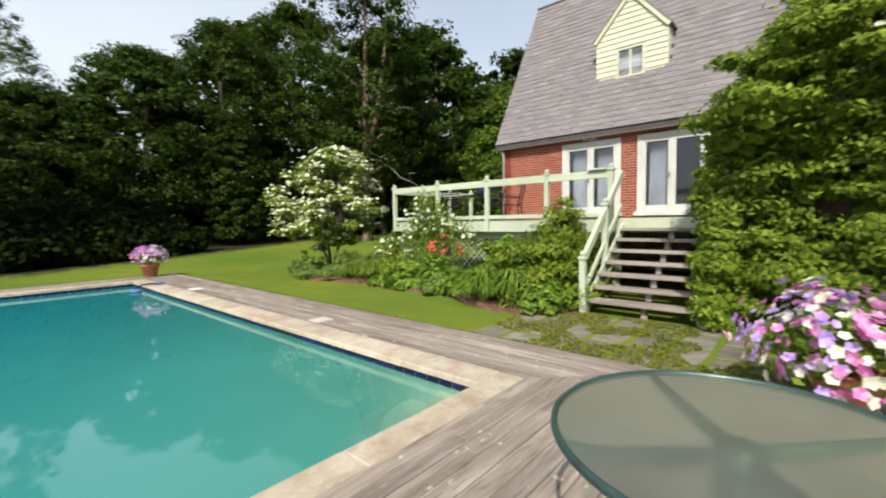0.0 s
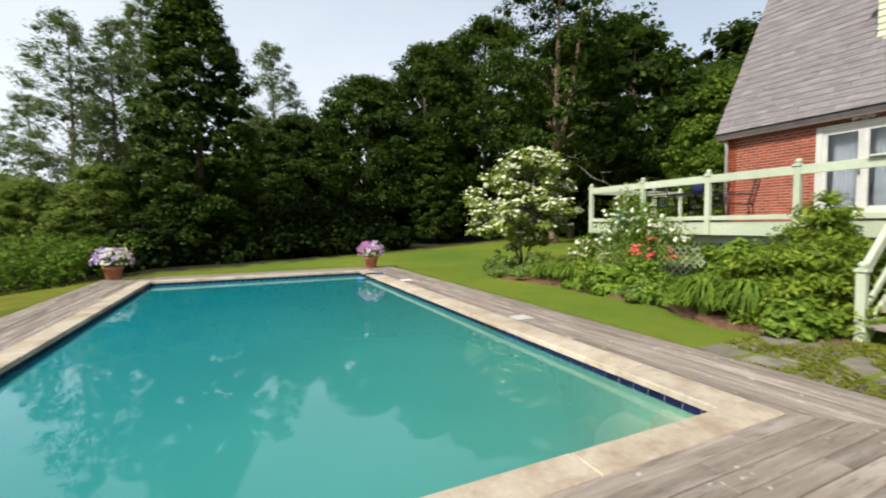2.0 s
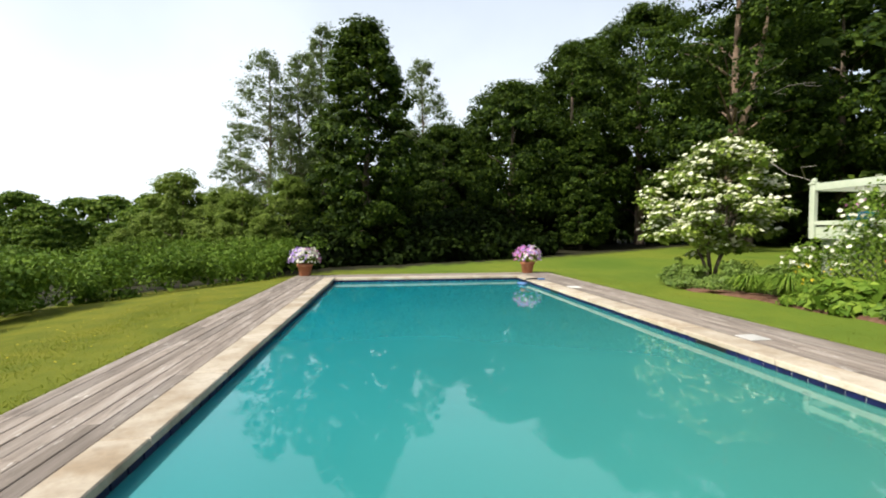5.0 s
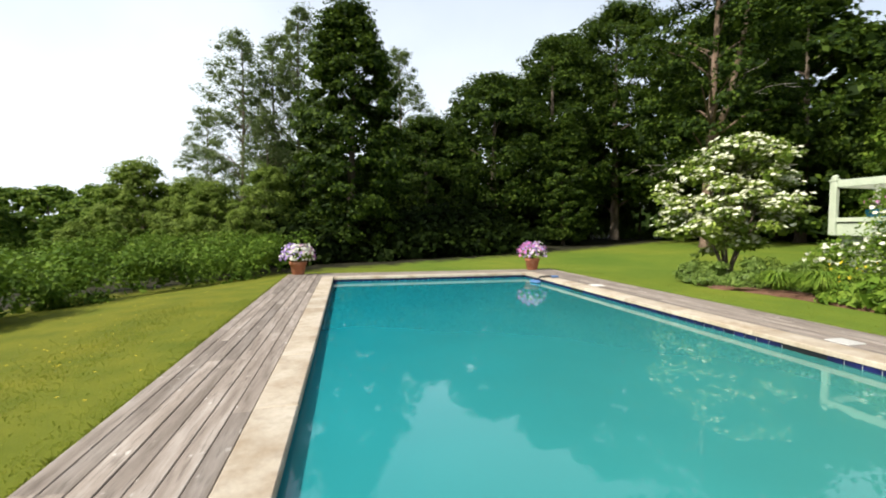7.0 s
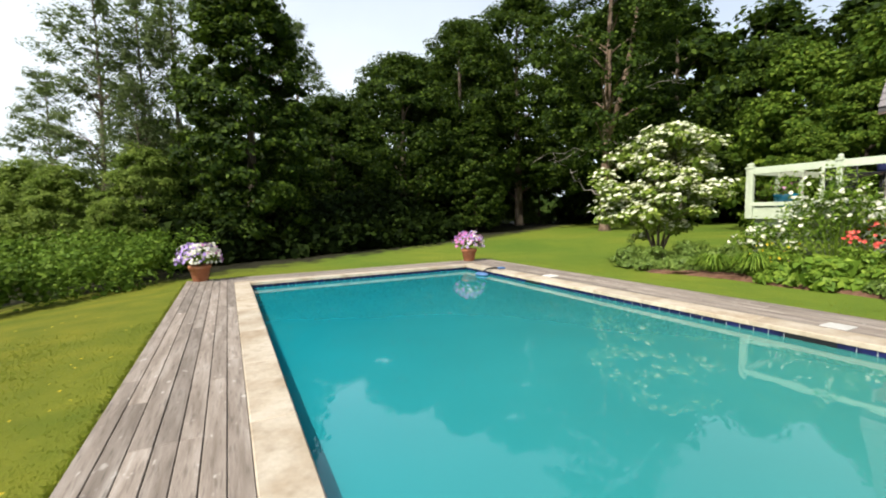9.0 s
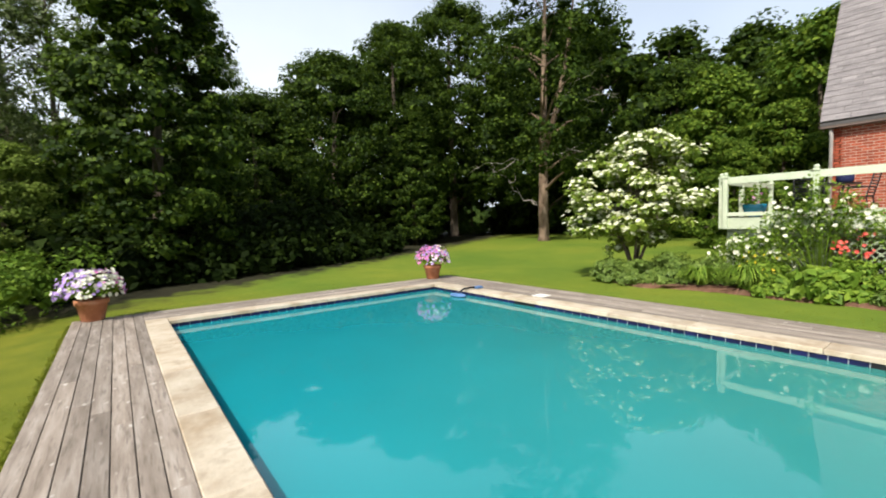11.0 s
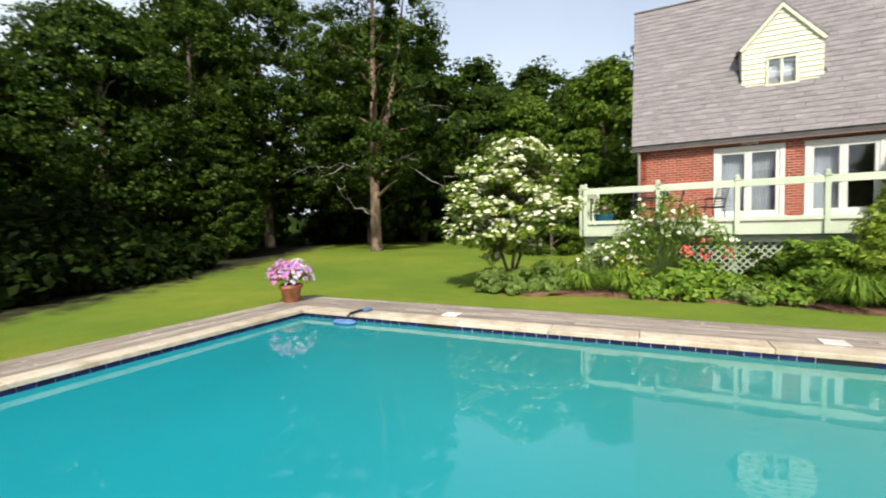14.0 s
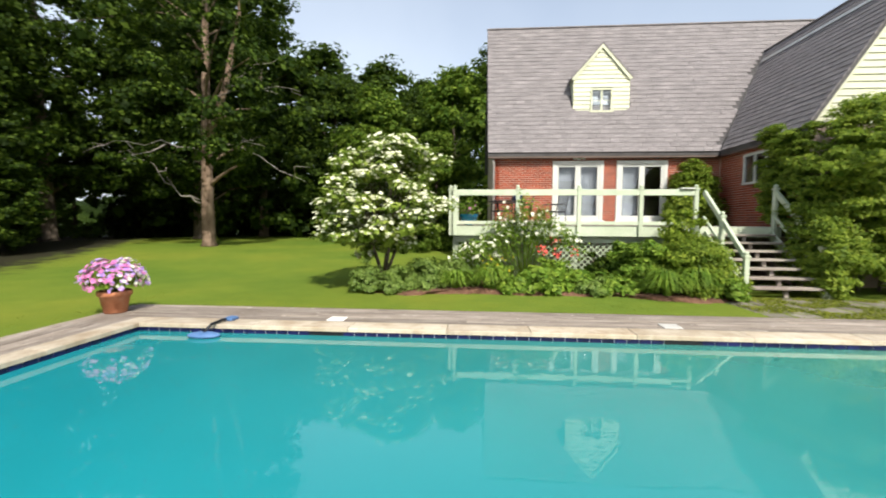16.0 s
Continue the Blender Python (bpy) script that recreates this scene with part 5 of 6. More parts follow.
def build_bed():
    edge = [(9.3, 9.1), (8.95, 8.5), (8.72, 7.8), (9.0, 6.9), (9.1, 6.1), (8.95, 5.2), (9.0, 4.2), (9.02, 3.2), (8.6, 2.4), (8.4, 1.6), (8.65, 0.8), (9.0, 0.55),
            (11.05, 0.62), (11.05, 7.0), (10.6, 8.0), (10.4, 9.0), (9.8, 9.35)]
    rng = np.random.default_rng(61)
    pts = []
    for (a, b), (c, d) in zip(edge, edge[1:] + edge[:1]):
        for i in range(4):
            pts.append((a + (c - a) * i / 4 + rng.uniform(-0.05, 0.05), b + (d - b) * i / 4 + rng.uniform(-0.05, 0.05)))
    mx, my = 9.85, 5.0
    v, f = [(mx, my, 0.05)], []
    n = len(pts)
    for s, z in ((0.5, 0.04), (0.93, 0.012), (1.0, -0.06)):
        for x, y in pts:
            v.append((mx + (x - mx) * s if s < 1 else x + (x - mx) * 0.01, my + (y - my) * s, z + rng.uniform(-0.012, 0.012)))
    for i in range(n):
        j = (i + 1) % n
        f.append((0, 1 + i, 1 + j))
        for q in (0, 1):
            f.append((1 + q * n + i, 1 + (q + 1) * n + i, 1 + (q + 1) * n + j, 1 + q * n + j))
    tagged(put("planting_bed", mesh_from("planting_bed", v, f, SOIL, True)), "reddish bark mulch bed along the raised deck", "flower bed", kind="structure")


def white_rose(x, y, seed, canes, reach, tall):
    """A climbing rose: arching canes fanned along the rail, small leaves, open white flowers towards the tips."""
    rng = np.random.default_rng(seed)
    ob = empty("white_rose", pose(x, y, 0.0))
    leaf_at, bloom_at = [], []
    for i in range(canes):
        dy = reach * (2 * (i + 0.5) / canes - 1) + rng.normal() * 0.1
        dx = rng.normal() * 0.16 - 0.06
        top = tall * (1 - 0.42 * abs(dy / reach) ** 1.6) * rng.uniform(0.62, 1.0)
        pts = [Vector((0.08 * dx, 0.06 * dy, 0.0)), Vector((0.4 * dx, 0.35 * dy, top * 0.62)), Vector((0.75 * dx, 0.72 * dy, top)), Vector((dx, dy, top * 0.86)), Vector((dx * 1.2, dy * 1.18, top * 0.68))]
        tube("cane", pts, [0.008, 0.007, 0.005, 0.004, 0.002], L_BED, ob, 5)
        for p, q, k in zip(pts[1:], pts[2:], (14, 26, 26)):
            for u in rng.uniform(0, 1, k):
                leaf_at.append(np.array(p.lerp(q, u)) + rng.normal(size=3) * 0.075)
        for _ in range(rng.integers(1, 5)):
            p = pts[2].lerp(pts[3], rng.uniform(0, 1)) if rng.uniform() < 0.5 else pts[3].lerp(pts[4], rng.uniform(0, 1))
            bloom_at.append(np.array(p) + rng.normal(size=3) * 0.06 + [-0.04, 0, 0.05])
    c, q = np.array(leaf_at), np.array(bloom_at)
    put("foliage", quads("foliage", leaves(rng, c, unit(rng.normal(size=c.shape) * 0.5 + [-0.2, 0, 0.9]), 0.075, 0.045, 0.2), L_BED), ob)
    put("blossom", quads("blossom", petals(rng, q, unit(rng.normal(size=q.shape) * 0.35 + [-0.6, -0.1, 0.6]), 0.045, 6), P_WHITE), ob, None, "open white roses")
    return tagged(ob, "climbing white rose arching over the deck rail", "rose", "garden plants")


def red_rose():
    """A low bush with heads of coral red roses."""
    ob, c, rng = shrub("red_rose", 10.1, 4.35, 0.5, 0.85, 46, 55, 0.075, 0.045, L_BED, 80, "rose bush with coral red flower clusters", lobe=0.25, ry=0.7, category="rose")
    heads = np.array([(0.05, 0.36, 1.0), (0.1, 0.05, 1.12), (0.0, -0.05, 0.8), (0.08, -0.45, 0.86), (-0.05, 0.28, 0.9)])
    q = np.repeat(heads, 9, 0) + rng.normal(size=(45, 3)) * 0.06
    put("blossom", quads("blossom", petals(rng, q, unit(rng.normal(size=q.shape) * 0.5 + [-0.7, -0.2, 0.5]), 0.034, 6), P_RED), ob, None, "coral red roses")
    for hd in heads:
        tube("cane", [(0, 0, 0), tuple(hd * [0.6, 0.6, 0.6]), tuple(hd)], [0.008, 0.006, 0.004], L_BED, ob, 5)
    return ob


build_bed()
shrub("catmint", 9.15, 8.75, 0.45, 0.72, 60, 80, 0.07, 0.03, L_SOFT, 71, "grey-green catmint mound at the bed's edge")
shrub("catmint", 9.05, 8.1, 0.42, 0.68, 55, 80, 0.07, 0.03, L_SOFT, 72, "grey-green catmint mound at the bed's edge")
shrub("meadow_plant", 9.6, 7.45, 0.66, 0.78, 80, 85, 0.10, 0.03, L_SOFT, 73, "soft light-green leafy perennial in mulch")
shrub("meadow_plant", 9.9, 6.75, 0.6, 0.75, 60, 80, 0.10, 0.03, L_SOFT, 74, "soft light-green leafy perennial in mulch")
fountain("daylily", 9.35, 6.75, 0.62, 0.48, 260, 0.028, L_BED, 75, "arching green daylily clump in the bed")
fountain("daylily", 9.45, 5.95, 0.68, 0.55, 280, 0.028, L_BED, 76, "arching green daylily clump in the bed")
ob, c, rng = shrub("yellow_perennial", 9.85, 5.75, 0.5, 0.72, 45, 70, 0.09, 0.035, L_BED, 77, "leafy perennial with small yellow flowers")
blooms(ob, c, rng, 45, 0.025, P_YELLOW, "small yellow flowers")
white_rose(10.55, 5.05, 78, 46, 1.3, 2.25)
white_rose(10.45, 6.3, 79, 16, 0.75, 1.15)
red_rose()
shrub("hosta", 9.45, 4.75, 0.55, 0.58, 45, 30, 0.19, 0.13, L_BED, 81, "broad-leaved bright green clump in the bed", lobe=0.4, stems=6)
shrub("hosta", 9.55, 3.9, 0.4, 0.45, 32, 30, 0.17, 0.11, L_BED, 82, "broad-leaved bright green clump in the bed", lobe=0.4, stems=6)
shrub("leafy_perennial", 9.45, 3.15, 0.62, 0.55, 60, 60, 0.12, 0.06, L_BED, 83, "bushy green perennial spreading over mulch", ry=0.75)
shrub("tall_perennial", 10.45, 2.6, 0.45, 1.55, 55, 55, 0.14, 0.07, L_BED, 84, "tall leafy green perennial before the lattice", lobe=0.3)
shrub("tall_perennial", 10.5, 3.25, 0.35, 1.0, 35, 50, 0.13, 0.07, L_FOREST, 85, "tall leafy green perennial before the lattice", lobe=0.3)
shrub("azalea", 9.85, 2.35, 0.75, 1.35, 90, 110, 0.11, 0.055, L_BED, 92, "dense green shrub in the bed", lobe=0.26)
shrub("leafy_perennial", 9.3, 5.35, 0.42, 0.5, 45, 60, 0.11, 0.05, L_BED, 93, "bushy green perennial spreading over mulch")
shrub("leafy_perennial", 9.2, 3.65, 0.4, 0.42, 40, 60, 0.10, 0.05, L_SOFT, 94, "bushy green perennial spreading over mulch")
shrub("azalea", 9.6, 1.4, 0.95, 1.6, 170, 90, 0.10, 0.036, L_VINE, 86, "large dense green shrub beside the stairs", lobe=0.3, flat=0.5, up=0.7, droop=0.4)
shrub("azalea", 10.25, 1.3, 0.68, 2.15, 150, 90, 0.10, 0.036, L_VINE, 87, "large dense green shrub beside the stairs", lobe=0.36, flat=0.5, up=0.7, droop=0.4)
shrub("leafy_perennial", 8.85, 1.05, 0.42, 0.6, 50, 60, 0.11, 0.05, L_BED, 88, "bushy green perennial at the stair foot", low=0.08)
fountain("daylily", 8.85, 2.25, 0.72, 0.6, 340, 0.03, L_BED, 89, "large arching green daylily clump in the bed")
fountain("daylily", 8.95, 1.65, 0.7, 0.65, 260, 0.032, L_BED, 90, "large arching green daylily clump in the bed")
shrub("wall_shrub", 14.5, -0.95, 0.45, 2.45, 190, 120, 0.10, 0.065, L_VINE, 91, "clipped green shrub trained up the brick wall", z=FLOOR, lobe=0.6, ry=0.85)


def build_vine():
    """A vast climber on posts beside the stairs, hiding the front of the wing."""
    rng = np.random.default_rng(95)
    ob = empty("climbing_vine", pose(10.3, -3.0, ground_z(10.3, -3.0)))
    k = 620
    y = rng.uniform(-2.6, 1.85, k)
    top = 4.5 - 1.3 * np.clip(y - 0.6, 0, 9) ** 1.3
    z = top * rng.uniform(0.02, 1.0, k) ** 0.75
    x = -0.15 + rng.normal(size=k) * 0.15 + rng.choice([-0.75, -0.35, 0.05, 0.4], k) * (0.6 + 0.45 * np.sin(z * 2.1 + y))
    x -= np.where((z < 1.3) & (y < 1.62), rng.uniform(0, 0.4, k), 0)
    x -= 0.45 * np.exp(-((z - 3.2) / 0.9) ** 2)
    c = np.stack([x, y, z], 1)
    s = rng.uniform(0.18, 0.46, (k, 1))
    e = 110
    x2 = rng.uniform(-1.35, -0.1, e)
    c = np.concatenate([c, np.stack([x2, rng.uniform(1.62, 1.86, e), rng.uniform(0.05, 1.0, e) * (1.15 + 0.9 * (x2 + 1.35))], 1)])
    s = np.concatenate([s, rng.uniform(0.14, 0.24, (e, 1))])
    w = 120
    c = np.concatenate([c, np.stack([rng.uniform(0.3, 1.75, w), rng.uniform(1.1, 1.6, w), rng.uniform(1.55, 4.1, w)], 1)])
    s = np.concatenate([s, rng.uniform(0.16, 0.32, (w, 1))])
    v, f = [], []
    for i in range(9):
        yy = -2.3 + i * 0.48
        tube_into(v, f, [(0.2, yy, -0.06), (0.1 + 0.1 * math.sin(i), yy + 0.1, 1.4), (-0.05, yy - 0.05, 2.8), (0.0, yy + 0.1, 3.2)], [0.04, 0.034, 0.026, 0.012], 6)
    put("stems", mesh_from("stems", v, f, BARK, True), ob, None, "twisted brown climbing stems")
    put("foliage", quads("foliage", lobes_cloud(rng, c, np.concatenate([s, s, s * 0.45], 1), 175, 0.088, 0.040, 0.45, 0.3, 0.45, np.array([3.0, -0.6, 1.2]), 8), L_VINE), ob)
    tagged(ob, "dense climbing vine covering the wing beside the stairs", "vine")


build_vine()

# ---------------------------------------------------------------- hedge and rough growth beyond the lawn


def build_hedge():
    rng = np.random.default_rng(101)
    line = [(-5.6, -8), (-5.5, 2), (-5.45, 6), (-5.25, 9), (-4.7, 11.3), (-3.5, 12.9), (-2.1, 13.8), (-0.9, 15.4)]
    c = []
    for (a, b), (p, q) in zip(line, line[1:]):
        k = int(math.hypot(p - a, q - b) * 29)
        for i in range(k):
            u, off = i / k, rng.uniform(0, 1) ** 1.8 * 15.0
            nx, ny = -(q - b), (p - a)
            ln = math.hypot(nx, ny)
            x, y = a + (p - a) * u + nx / ln * off, b + (q - b) * u + ny / ln * off
            c.append((x, y, ground_z(x, y) + 0.08 + 0.85 * rng.uniform(0, 1) ** 0.8 + off * 0.09 + 0.55 * noise.noise((x * 0.55, y * 0.55, 0))))
    c = np.array(c)
    s = rng.uniform(0.3, 0.78, (len(c), 1))
    me = quads("hedge", lobes_cloud(rng, c, np.concatenate([s, s, s * 0.75], 1), 135, 0.105, 0.062, 0.5, 0.25, 0.2, None, 10), L_HEDGE)
    tagged(put("hedgerow", me), "rough green hedge and brambles below the lawn", "hedge", kind="stuff")
    # growth along the foot of the woods, near-black leaves standing in for shade
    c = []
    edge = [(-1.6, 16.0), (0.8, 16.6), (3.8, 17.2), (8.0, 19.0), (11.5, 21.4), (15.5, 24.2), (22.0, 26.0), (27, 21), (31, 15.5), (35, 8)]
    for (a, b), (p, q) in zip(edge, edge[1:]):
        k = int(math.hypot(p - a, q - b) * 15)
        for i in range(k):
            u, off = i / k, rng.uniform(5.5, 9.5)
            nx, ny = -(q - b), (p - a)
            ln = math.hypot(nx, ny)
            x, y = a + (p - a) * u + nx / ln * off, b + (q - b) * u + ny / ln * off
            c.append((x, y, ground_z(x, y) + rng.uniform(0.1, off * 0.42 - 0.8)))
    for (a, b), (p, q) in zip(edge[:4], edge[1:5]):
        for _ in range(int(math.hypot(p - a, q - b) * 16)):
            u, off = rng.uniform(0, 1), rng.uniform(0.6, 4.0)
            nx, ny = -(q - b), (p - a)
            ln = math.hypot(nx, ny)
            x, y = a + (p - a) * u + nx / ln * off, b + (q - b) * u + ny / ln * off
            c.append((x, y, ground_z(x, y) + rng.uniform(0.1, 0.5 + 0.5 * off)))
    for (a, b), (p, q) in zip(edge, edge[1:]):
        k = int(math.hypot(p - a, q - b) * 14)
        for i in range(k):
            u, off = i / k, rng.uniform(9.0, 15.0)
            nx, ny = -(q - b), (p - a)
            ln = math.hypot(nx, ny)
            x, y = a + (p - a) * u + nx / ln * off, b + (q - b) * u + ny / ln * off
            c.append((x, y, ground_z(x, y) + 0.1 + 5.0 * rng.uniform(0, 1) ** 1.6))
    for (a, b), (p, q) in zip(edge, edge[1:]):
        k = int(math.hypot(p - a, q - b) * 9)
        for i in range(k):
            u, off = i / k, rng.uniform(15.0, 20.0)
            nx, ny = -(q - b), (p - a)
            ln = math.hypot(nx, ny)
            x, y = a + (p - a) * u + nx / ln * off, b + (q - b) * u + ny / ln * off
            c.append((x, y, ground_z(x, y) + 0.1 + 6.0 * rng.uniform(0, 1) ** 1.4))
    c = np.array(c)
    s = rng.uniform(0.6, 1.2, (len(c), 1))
    me = quads("undergrowth", lobes_cloud(rng, c, np.concatenate([s, s, s * 0.8], 1), 44, 0.26, 0.18, 0.5, 0.3, 0.2, None, 16), L_SHADE_UNDER)
    tagged(put("undergrowth", me), "leafy undergrowth coloured near-black for the shade of the woods", "undergrowth", kind="stuff")


build_hedge()


def build_far_woods():
    """A low rolling bank of far woods behind the trees, beyond the lawn."""
    v, f, k = [], [], 90
    for i in range(k + 1):
        a = radians(100 - 112 * i / k)
        x, y = 6 + 62 * math.cos(a), 4 + 62 * math.sin(a)
        h = 4.6 + 1.6 * noise.noise((x * 0.12, y * 0.12, 2.0)) + 0.7 * noise.noise((x * 0.6, y * 0.6, 5.0))
        for u, back in ((0, 0.0), (0.45, 0.8), (0.8, 2.0), (1.0, 4.5), (0.0, 9.0)):
            q = 0.8 * noise.noise((x * 0.5 + back, y * 0.5, u * 3))
            v.append((x + (back + q) * math.cos(a), y + (back + q) * math.sin(a), ground_z(x, y) - 0.3 + h * u))
    for i in range(k):
        for j in range(4):
            p = i * 5 + j
            f.append((p, p + 5, p + 6, p + 1))
    tagged(put("backdrop", mesh_from("backdrop", v, f, FAR_WOODS, True)), "dark line of far woods behind the trees", "woods", kind="structure")


build_far_woods()


def build_grass():
    """Blades where the walk passes near, with a few yellow flowers."""
    rng = np.random.default_rng(111)
    def tuft(k, x0, x1, y0, y1, h):
        x, y = rng.uniform(x0, x1, k), rng.uniform(y0, y1, k)
        edge = np.minimum(np.minimum(x - x0, x1 - x), np.minimum(y - y0, y1 - y))
        keep = (rng.uniform(0, 1.6, k) < edge) | (x > x1 - 0.3) & (x1 < 0) | (x < x0 + 0.3) & (x0 > 0) | (x1 - x0 < 0.2)
        x, y = x[keep], y[keep]
        k = len(x)
        z = np.array([ground_z(a, b) for a, b in zip(x, y)]) - 0.005
        a = rng.uniform(0, 2 * math.pi, k)
        hh = h * rng.uniform(0.5, 1.3, k)
        p = np.stack([x, y, z], 1)
        s = np.stack([np.cos(a), np.sin(a), 0 * a], 1) * 0.0045
        lean = rng.normal(size=(k, 2)) * 0.4
        t1 = p + np.stack([lean[:, 0] * hh * 0.5, lean[:, 1] * hh * 0.5, hh * 0.7], 1)
        t2 = p + np.stack([lean[:, 0] * hh * 1.2, lean[:, 1] * hh * 1.2, hh], 1)
        return np.stack([p - s, p + s, t1 + s * 0.7, t2], 1)
    g = np.concatenate([tuft(30000, -3.6, LEFT - 0.01, 0.5, 8.5, 0.016), tuft(22000, RIGHT + 0.01, 8.9, 0.3, 12.0, 0.018),
                        tuft(4000, LEFT - 0.05, LEFT - 0.005, 0.0, 12.7, 0.045), tuft(4000, RIGHT + 0.005, RIGHT + 0.06, 0.5, 12.7, 0.05), tuft(4000, LEFT, 9.0, FAR + 0.01, 14.0, 0.03)])
    tagged(put("grass_blades", quads("grass_blades", g, L_GRASS)), "short green grass blades of the lawn", "grass", kind="stuff")
    k = 90
    x, y = rng.uniform(-4.2, -1.5, k), rng.uniform(1.0, 9.5, k)
    pos = np.stack([x, y, np.array([ground_z(a, b) for a, b in zip(x, y)]) + 0.055], 1)
    tagged(put("lawn_flowers", quads("lawn_flowers", petals(rng, pos, np.tile([0, 0, 1.0], (k, 1)), 0.013, 6), P_YELLOW)), "small yellow flowers scattered in the lawn", "flowers", kind="stuff")


build_grass()


def build_path():
    """Worn grey pavers with grass between them, at the foot of the stairs."""
    rng = random.Random(121)
    path = tagged(empty("stone_path"), "worn grey pavers with grass in the joints", "path", kind="structure")
    y = -4.2
    while y < 1.1:
        x, d = RIGHT + 0.05, rng.uniform(0.38, 0.55)
        while x < 9.0:
            w = min(rng.uniform(0.4, 0.75), 9.25 - x)
            if not (y > 0.5 and x > 8.4) and w > 0.25:
                me = slab("paver", w - 0.07, d - 0.07, 0.05, 0.012, PAVER)
                put("paver", me, path, pose(x + w / 2, y + d / 2, ground_z(x, y) - 0.040 + rng.uniform(-0.004, 0.004), rng.uniform(-0.3, 0.3), rng.uniform(-0.3, 0.3), rng.uniform(-3, 3)))
            x += w
        y += d
    g = np.random.default_rng(122)
    k = 15000
    x, yy = g.uniform(RIGHT, 9.1, k), g.uniform(-4.2, 1.2, k)
    keep = np.array([noise.noise((a * 1.7, b * 1.7, 3.0)) > -0.1 for a, b in zip(x, yy)])
    x, yy = x[keep], yy[keep]
    c = np.stack([x, yy, -0.045 + 0.03 * g.uniform(0, 1, len(x))], 1)
    nrm = unit(g.normal(size=c.shape) * 0.6 + [0, 0, 0.8])
    tagged(put("path_weeds", quads("path_weeds", leaves(g, c, nrm, 0.055, 0.02), L_GRASS)), "low yellow-green weeds among the pavers", "weeds", kind="stuff")


build_path()

# ---------------------------------------------------------------- flower pots


def flower_pot(x, y, seed, mixes, label, s=1.0, spread=0.40, z=0.0, fall=0.0):
    """A terracotta pot with a rolled rim and a dome of petunias."""
    rng = np.random.default_rng(seed)
    ob = empty("flower_pot", pose(x, y, z))
    part("pot", lathe_bm([(0.13 * s, 0), (0.14 * s, 0.01), (0.185 * s, 0.24 * s), (0.205 * s, 0.245 * s), (0.212 * s, 0.31 * s), (0.20 * s, 0.318 * s), (0.185 * s, 0.31 * s), (0.18 * s, 0.27 * s)]), TERRACOTTA, ob, "terracotta pot with a thick rim", True)
    k = 1500
    d = unit(rng.normal(size=(k, 3)))
    d[:, 2] = np.where(d[:, 2] < -0.25 - fall, -d[:, 2], d[:, 2])
    r = rng.uniform(0.55, 1.0, (k, 1))
    mid = np.array([0, 0, 0.45 * s])
    tall = max(0.27 * s, spread * 0.56)
    pos = mid + d * r * np.array([spread, spread, tall])
    v, f = [], []
    for i in range(10):
        tube_into(v, f, [(0, 0, 0.26 * s), tuple(mid + d[i] * 0.15), tuple(pos[i])], [0.006, 0.005, 0.003], 5)
    put("stems", mesh_from("stems", v, f, L_BED, True), ob)
    put("foliage", quads("foliage", leaves(rng, pos * [0.95, 0.95, 0.97], unit(d + rng.normal(size=d.shape) * 0.5), 0.07, 0.04), L_BED), ob)
    n = int(390 * spread / 0.4) if spread < 0.5 else 560
    d = unit(rng.normal(size=(n, 3)) + [0, 0, 0.35])
    d[:, 2] = np.where(d[:, 2] < -0.35 - fall, -d[:, 2], d[:, 2])
    pos = mid + d * np.array([spread, spread, tall * 1.05]) * rng.uniform(0.84, 1.14, (n, 1))
    pos *= np.array([1 + (0.12 if spread < 0.5 else 0.3) * noise.noise((q[0] * 2.2, q[1] * 2.2, q[2] * 2.2 + seed)) for q in d])[:, None]
    nrm = unit(d + rng.normal(size=d.shape) * 0.35 + [0, 0, 0.15])
    az = np.arctan2(d[:, 1], d[:, 0]) / (2 * math.pi) + 0.5 + rng.uniform(-0.22, 0.22, n)
    which = (az * len(mixes) * 1.0).astype(int) % len(mixes)
    for i, (mat, name) in enumerate(mixes):
        sel = which == i
        put("blossom", quads("blossom", petals(rng, pos[sel], nrm[sel], 0.036 if spread < 0.5 else 0.041, 5), mat), ob, None, name)
    return tagged(ob, label, "flower pot", "flower pots")


PINK, LILAC, WHITEF = (P_PINK, "pink petunias"), (P_LILAC, "lilac petunias"), (P_WHITE, "white petunias")
flower_pot(-1.02, 12.42, 131, [LILAC, WHITEF, WHITEF, PINK, LILAC, WHITEF], "terracotta pot of white and lilac petunias on the boards", 1.18, 0.44)
flower_pot(6.25, 12.36, 132, [PINK, LILAC, WHITEF, PINK, LILAC, PINK], "terracotta pot of pink and lilac petunias on the boards", 1.18, 0.44)
flower_pot(6.78, -2.5, 133, [PINK, WHITEF, LILAC, PINK, LILAC, WHITEF, PINK, LILAC, WHITEF], "large terracotta pot spilling pink, lilac and white petunias", 1.08, 0.60, 0.0, 0.25)

# ---------------------------------------------------------------- glass table


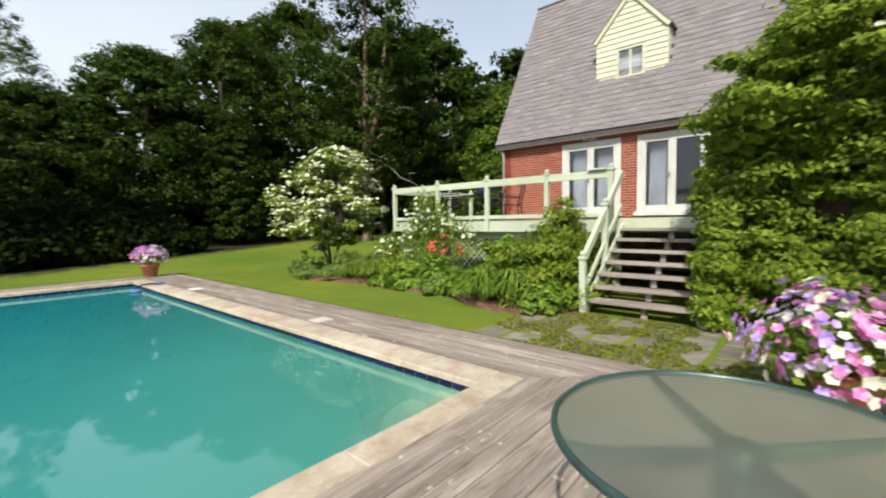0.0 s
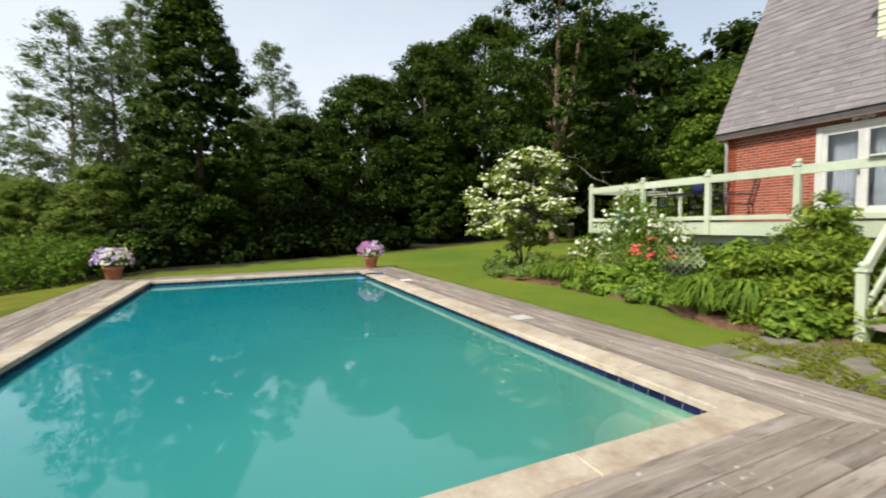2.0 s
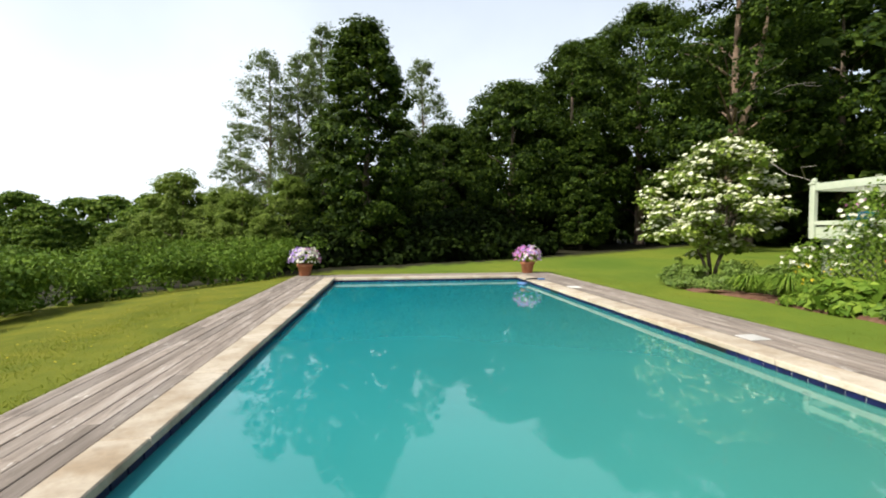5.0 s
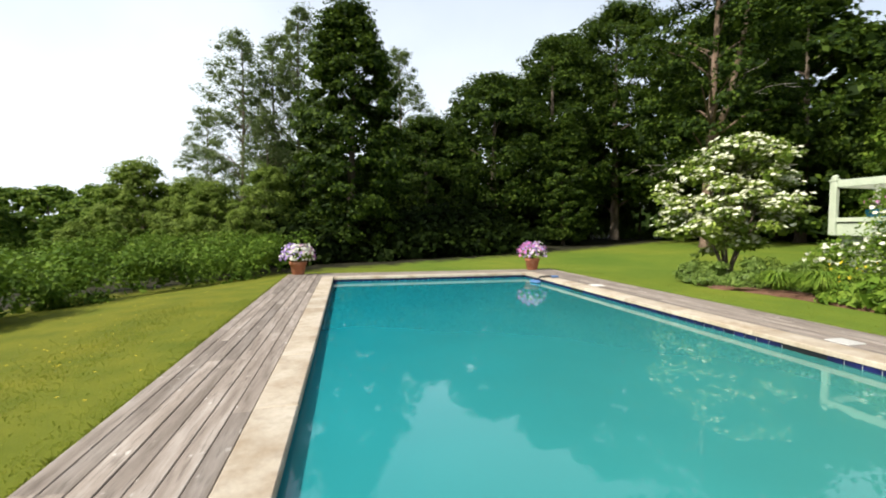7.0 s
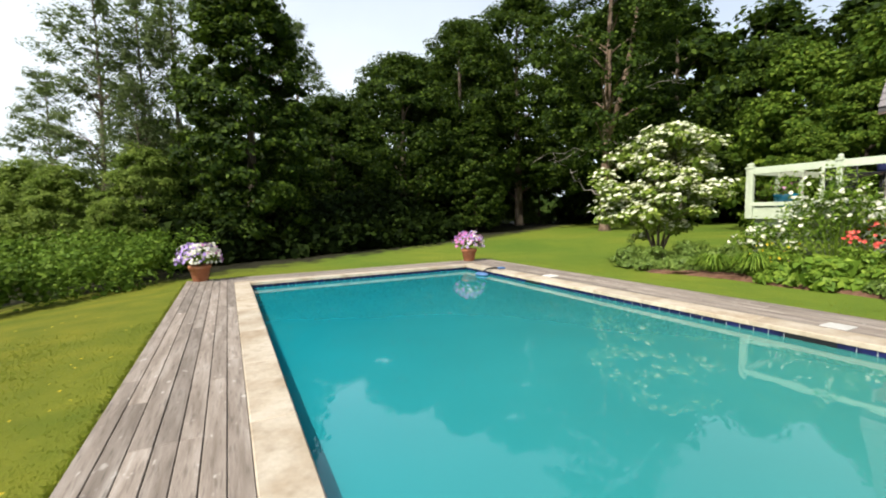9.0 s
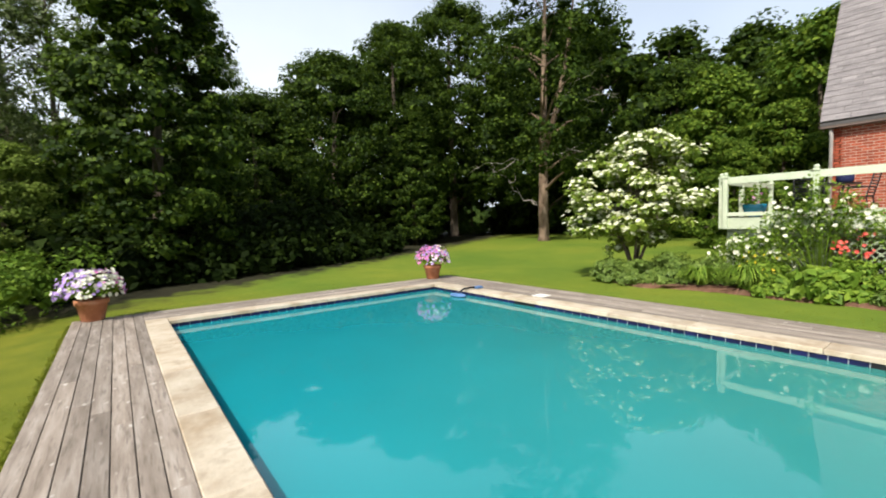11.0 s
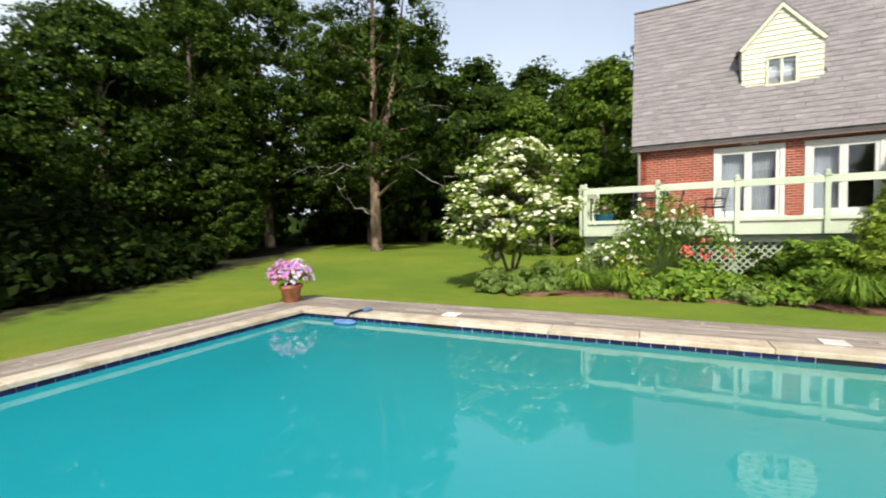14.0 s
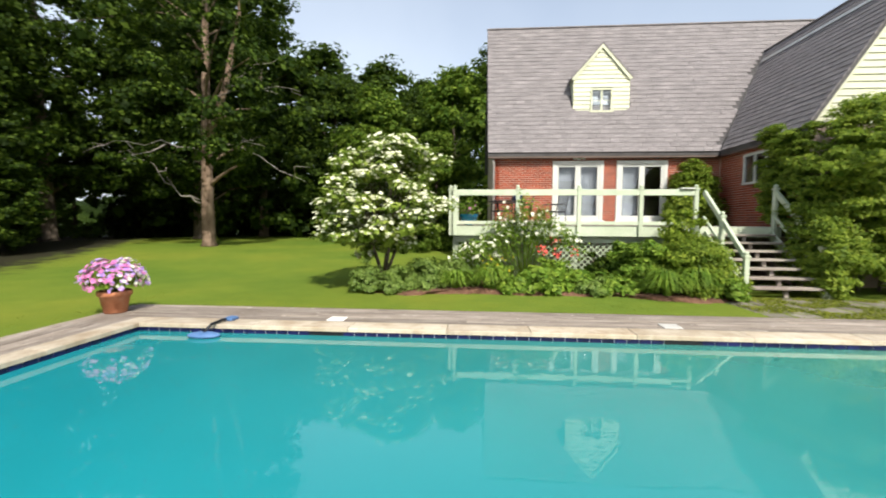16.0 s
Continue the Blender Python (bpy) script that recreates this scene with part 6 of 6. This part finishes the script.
def build_table():
    t = empty("glass_table", pose(4.24, -2.11, 0))
    top = lathe_bm([(0.05, 0.728), (0.592, 0.728), (0.598, 0.732), (0.598, 0.738), (0.592, 0.742), (0.05, 0.742)], 72)
    g, n, l, b = nodes_of("patio_glass")
    vec = coords(n, l, (1, 1, 1), False)
    clear, milk, shine = (n.new(k) for k in ("ShaderNodeBsdfRefraction", "ShaderNodeBsdfDiffuse", "ShaderNodeBsdfGlossy"))
    clear.inputs[0].default_value = (0.71, 0.75, 0.68, 1)
    clear.inputs["Roughness"].default_value, clear.inputs["IOR"].default_value = 0.42, 1.12
    l.new(ramp(n, l, noise_node(n, l, vec, 6, 4.0), [(0.3, (0.31, 0.34, 0.285)), (0.7, (0.40, 0.43, 0.365))]), milk.inputs[0])
    shine.inputs["Roughness"].default_value = 0.12
    one, two = n.new("ShaderNodeMixShader"), n.new("ShaderNodeMixShader")
    one.inputs[0].default_value = 0.14
    l.new(clear.outputs[0], one.inputs[1])
    l.new(milk.outputs[0], one.inputs[2])
    two.inputs[0].default_value = 0.05
    l.new(one.outputs[0], two.inputs[1])
    l.new(shine.outputs[0], two.inputs[2])
    l.new(two.outputs[0], n["Material Output"].inputs[0])
    sheet = part("tabletop", top, g, t, "pebbled translucent glass top", True)
    sheet.visible_shadow = False
    part("rim", lathe_bm([(0.595, 0.716), (0.612, 0.718), (0.620, 0.730), (0.618, 0.745), (0.608, 0.752), (0.599, 0.748), (0.599, 0.72)], 72, True), TABLE_METAL, t, "dark green metal rim", True)
    part("hub", lathe_bm([(0.05, 0.60), (0.075, 0.615), (0.075, 0.70), (0.05, 0.715)], 20), TABLE_METAL, t, "", True)
    for i in range(4):
        a = radians(45 + 90 * i - 4)
        c, s = math.cos(a), math.sin(a)
        tube("arm", [(0.05 * c, 0.05 * s, 0.675), (0.3 * c, 0.3 * s, 0.685), (0.5 * c, 0.5 * s, 0.695), (0.595 * c, 0.595 * s, 0.715)], [0.026, 0.025, 0.023, 0.02], TABLE_METAL, t)
        tube("leg", [(0.06 * c, 0.06 * s, 0.60), (0.09 * c, 0.09 * s, 0.35), (0.16 * c, 0.16 * s, 0.12), (0.40 * c, 0.40 * s, 0.012)], [0.024, 0.022, 0.02, 0.018], TABLE_METAL, t)
    tagged(t, "round patio table with translucent glass top and green metal frame", "table")


build_table()

# ---------------------------------------------------------------- floating skimmer at the pool's corner


def build_skimmer():
    ob = empty("floating_skimmer", pose(5.36, 10.2, WL))
    bm = bmesh.new()
    bmesh.ops.create_uvsphere(bm, u_segments=24, v_segments=12, radius=1, matrix=Matrix.Diagonal((0.13, 0.24, 0.045, 1)))
    bmesh.ops.translate(bm, verts=bm.verts, vec=(0, 0, 0.03))
    part("float", bm, SKIMBLUE, ob, "blue oval float", True)
    tube("arm", [(0.0, 0.0, 0.07), (0.14, -0.03, 0.155), (0.34, -0.06, 0.17), (0.52, -0.1, 0.155)], [0.02, 0.022, 0.022, 0.02], DARKMETAL, ob, 8, "dark arm reaching over the coping")
    block("weight", 0.42, 0.60, -0.18, -0.04, 0.142, 0.185, SKIMBLUE, ob, 0.01, "blue weight on the coping")
    tagged(ob, "blue floating skimmer clipped over the coping", "pool skimmer")


build_skimmer()

# ---------------------------------------------------------------- things on the raised deck


def patio_chair(x, y, turn, label):
    ch = empty("patio_chair", pose(x, y, FLOOR, 0, 0, turn))
    for sx in (-0.26, 0.26):
        tube("frame", [(sx, -0.27, 0.0), (sx, -0.25, 0.4), (sx, -0.24, 0.62), (sx, 0.12, 0.63), (sx, 0.25, 0.60)], [0.014] * 5, DARKMETAL, ch, 6)
        tube("leg", [(sx, 0.24, 0.0), (sx, 0.2, 0.4), (sx, 0.33, 0.95)], [0.014] * 3, DARKMETAL, ch, 6)
    for i in range(9):
        u = i / 8
        tube("seat_slat", [(-0.26, -0.24 + 0.46 * u, 0.42 - 0.03 * u), (0.26, -0.24 + 0.46 * u, 0.42 - 0.03 * u)], [0.014, 0.014], DARKMETAL, ch, 5)
        tube("back_slat", [(-0.26, 0.2 + 0.13 * u, 0.42 + 0.52 * u), (0.26, 0.2 + 0.13 * u, 0.42 + 0.52 * u)], [0.013, 0.013], DARKMETAL, ch, 5)
    tagged(ch, label, "chair", "patio chairs")


CH = "black metal patio chair on the raised deck"
patio_chair(12.6, 3.95, 200, CH)
patio_chair(12.9, 4.85, 175, CH)
patio_chair(12.1, 5.55, 100, CH)


def build_deck_table():
    t = empty("patio_table", pose(12.95, 5.35, FLOOR))
    part("tabletop", lathe_bm([(0.55, 0.70), (0.565, 0.71), (0.565, 0.73), (0.55, 0.738)], 40), DARKMETAL, t)
    for i in range(4):
        a = radians(45 + 90 * i)
        tube("leg", [(0.42 * math.cos(a), 0.42 * math.sin(a), 0.705), (0.36 * math.cos(a), 0.36 * math.sin(a), 0.35), (0.42 * math.cos(a), 0.42 * math.sin(a), 0.0)], [0.018] * 3, DARKMETAL, t, 7)
    tagged(t, "round black metal patio table on the raised deck", "table")
    b = tagged(part("cushion", lathe_bm([(0.12, 0), (0.16, 0.03), (0.16, 0.2), (0.12, 0.24)], 20), NAVY, None, "", True), "navy blue cloth bundle on the patio table", "cushion")
    b.matrix_basis = pose(12.75, 5.05, FLOOR + 0.738)


build_deck_table()


def blue_pot():
    ob = empty("glazed_pot", pose(11.75, 6.5, FLOOR))
    part("pot", lathe_bm([(0.12, 0), (0.19, 0.06), (0.24, 0.2), (0.255, 0.30), (0.24, 0.31), (0.22, 0.27)], 28), BLUEGLAZE, ob, "turquoise glazed bowl", True)
    rng = np.random.default_rng(141)
    pos = rng.normal(size=(260, 3)) * [0.16, 0.16, 0.16] + [0, 0, 0.5]
    put("foliage", quads("foliage", leaves(rng, pos, unit(rng.normal(size=pos.shape) + [0, 0, 0.6]), 0.1, 0.05), L_BED), ob)
    p = pos[rng.integers(0, 260, 25)]
    put("blossom", quads("blossom", petals(rng, p, unit(p - [0, 0, 0.45]), 0.035, 5), P_PINK), ob, None, "small pink flowers")
    v, f = [], []
    for i in range(8):
        tube_into(v, f, [(0, 0, 0.26), tuple(pos[i])], [0.006, 0.003], 5)
    put("stems", mesh_from("stems", v, f, L_BED), ob)
    tagged(ob, "turquoise glazed pot with a leafy plant on the deck", "plant pot")


blue_pot()
bm = bmesh.new()
bmesh.ops.create_cube(bm, size=1, matrix=Matrix.Translation((0, 0, 0.02)) @ Matrix.Diagonal((0.22, 0.36, 0.04, 1)))
bmesh.ops.bevel(bm, geom=bm.edges[:], offset=0.012, segments=2, affect='EDGES')
tray = tagged(part("white_tray", bm, WHITE, None), "white tray resting on the deck rail", "tray")
tray.matrix_basis = pose(DKX - 0.06, 0.95, 2.416)
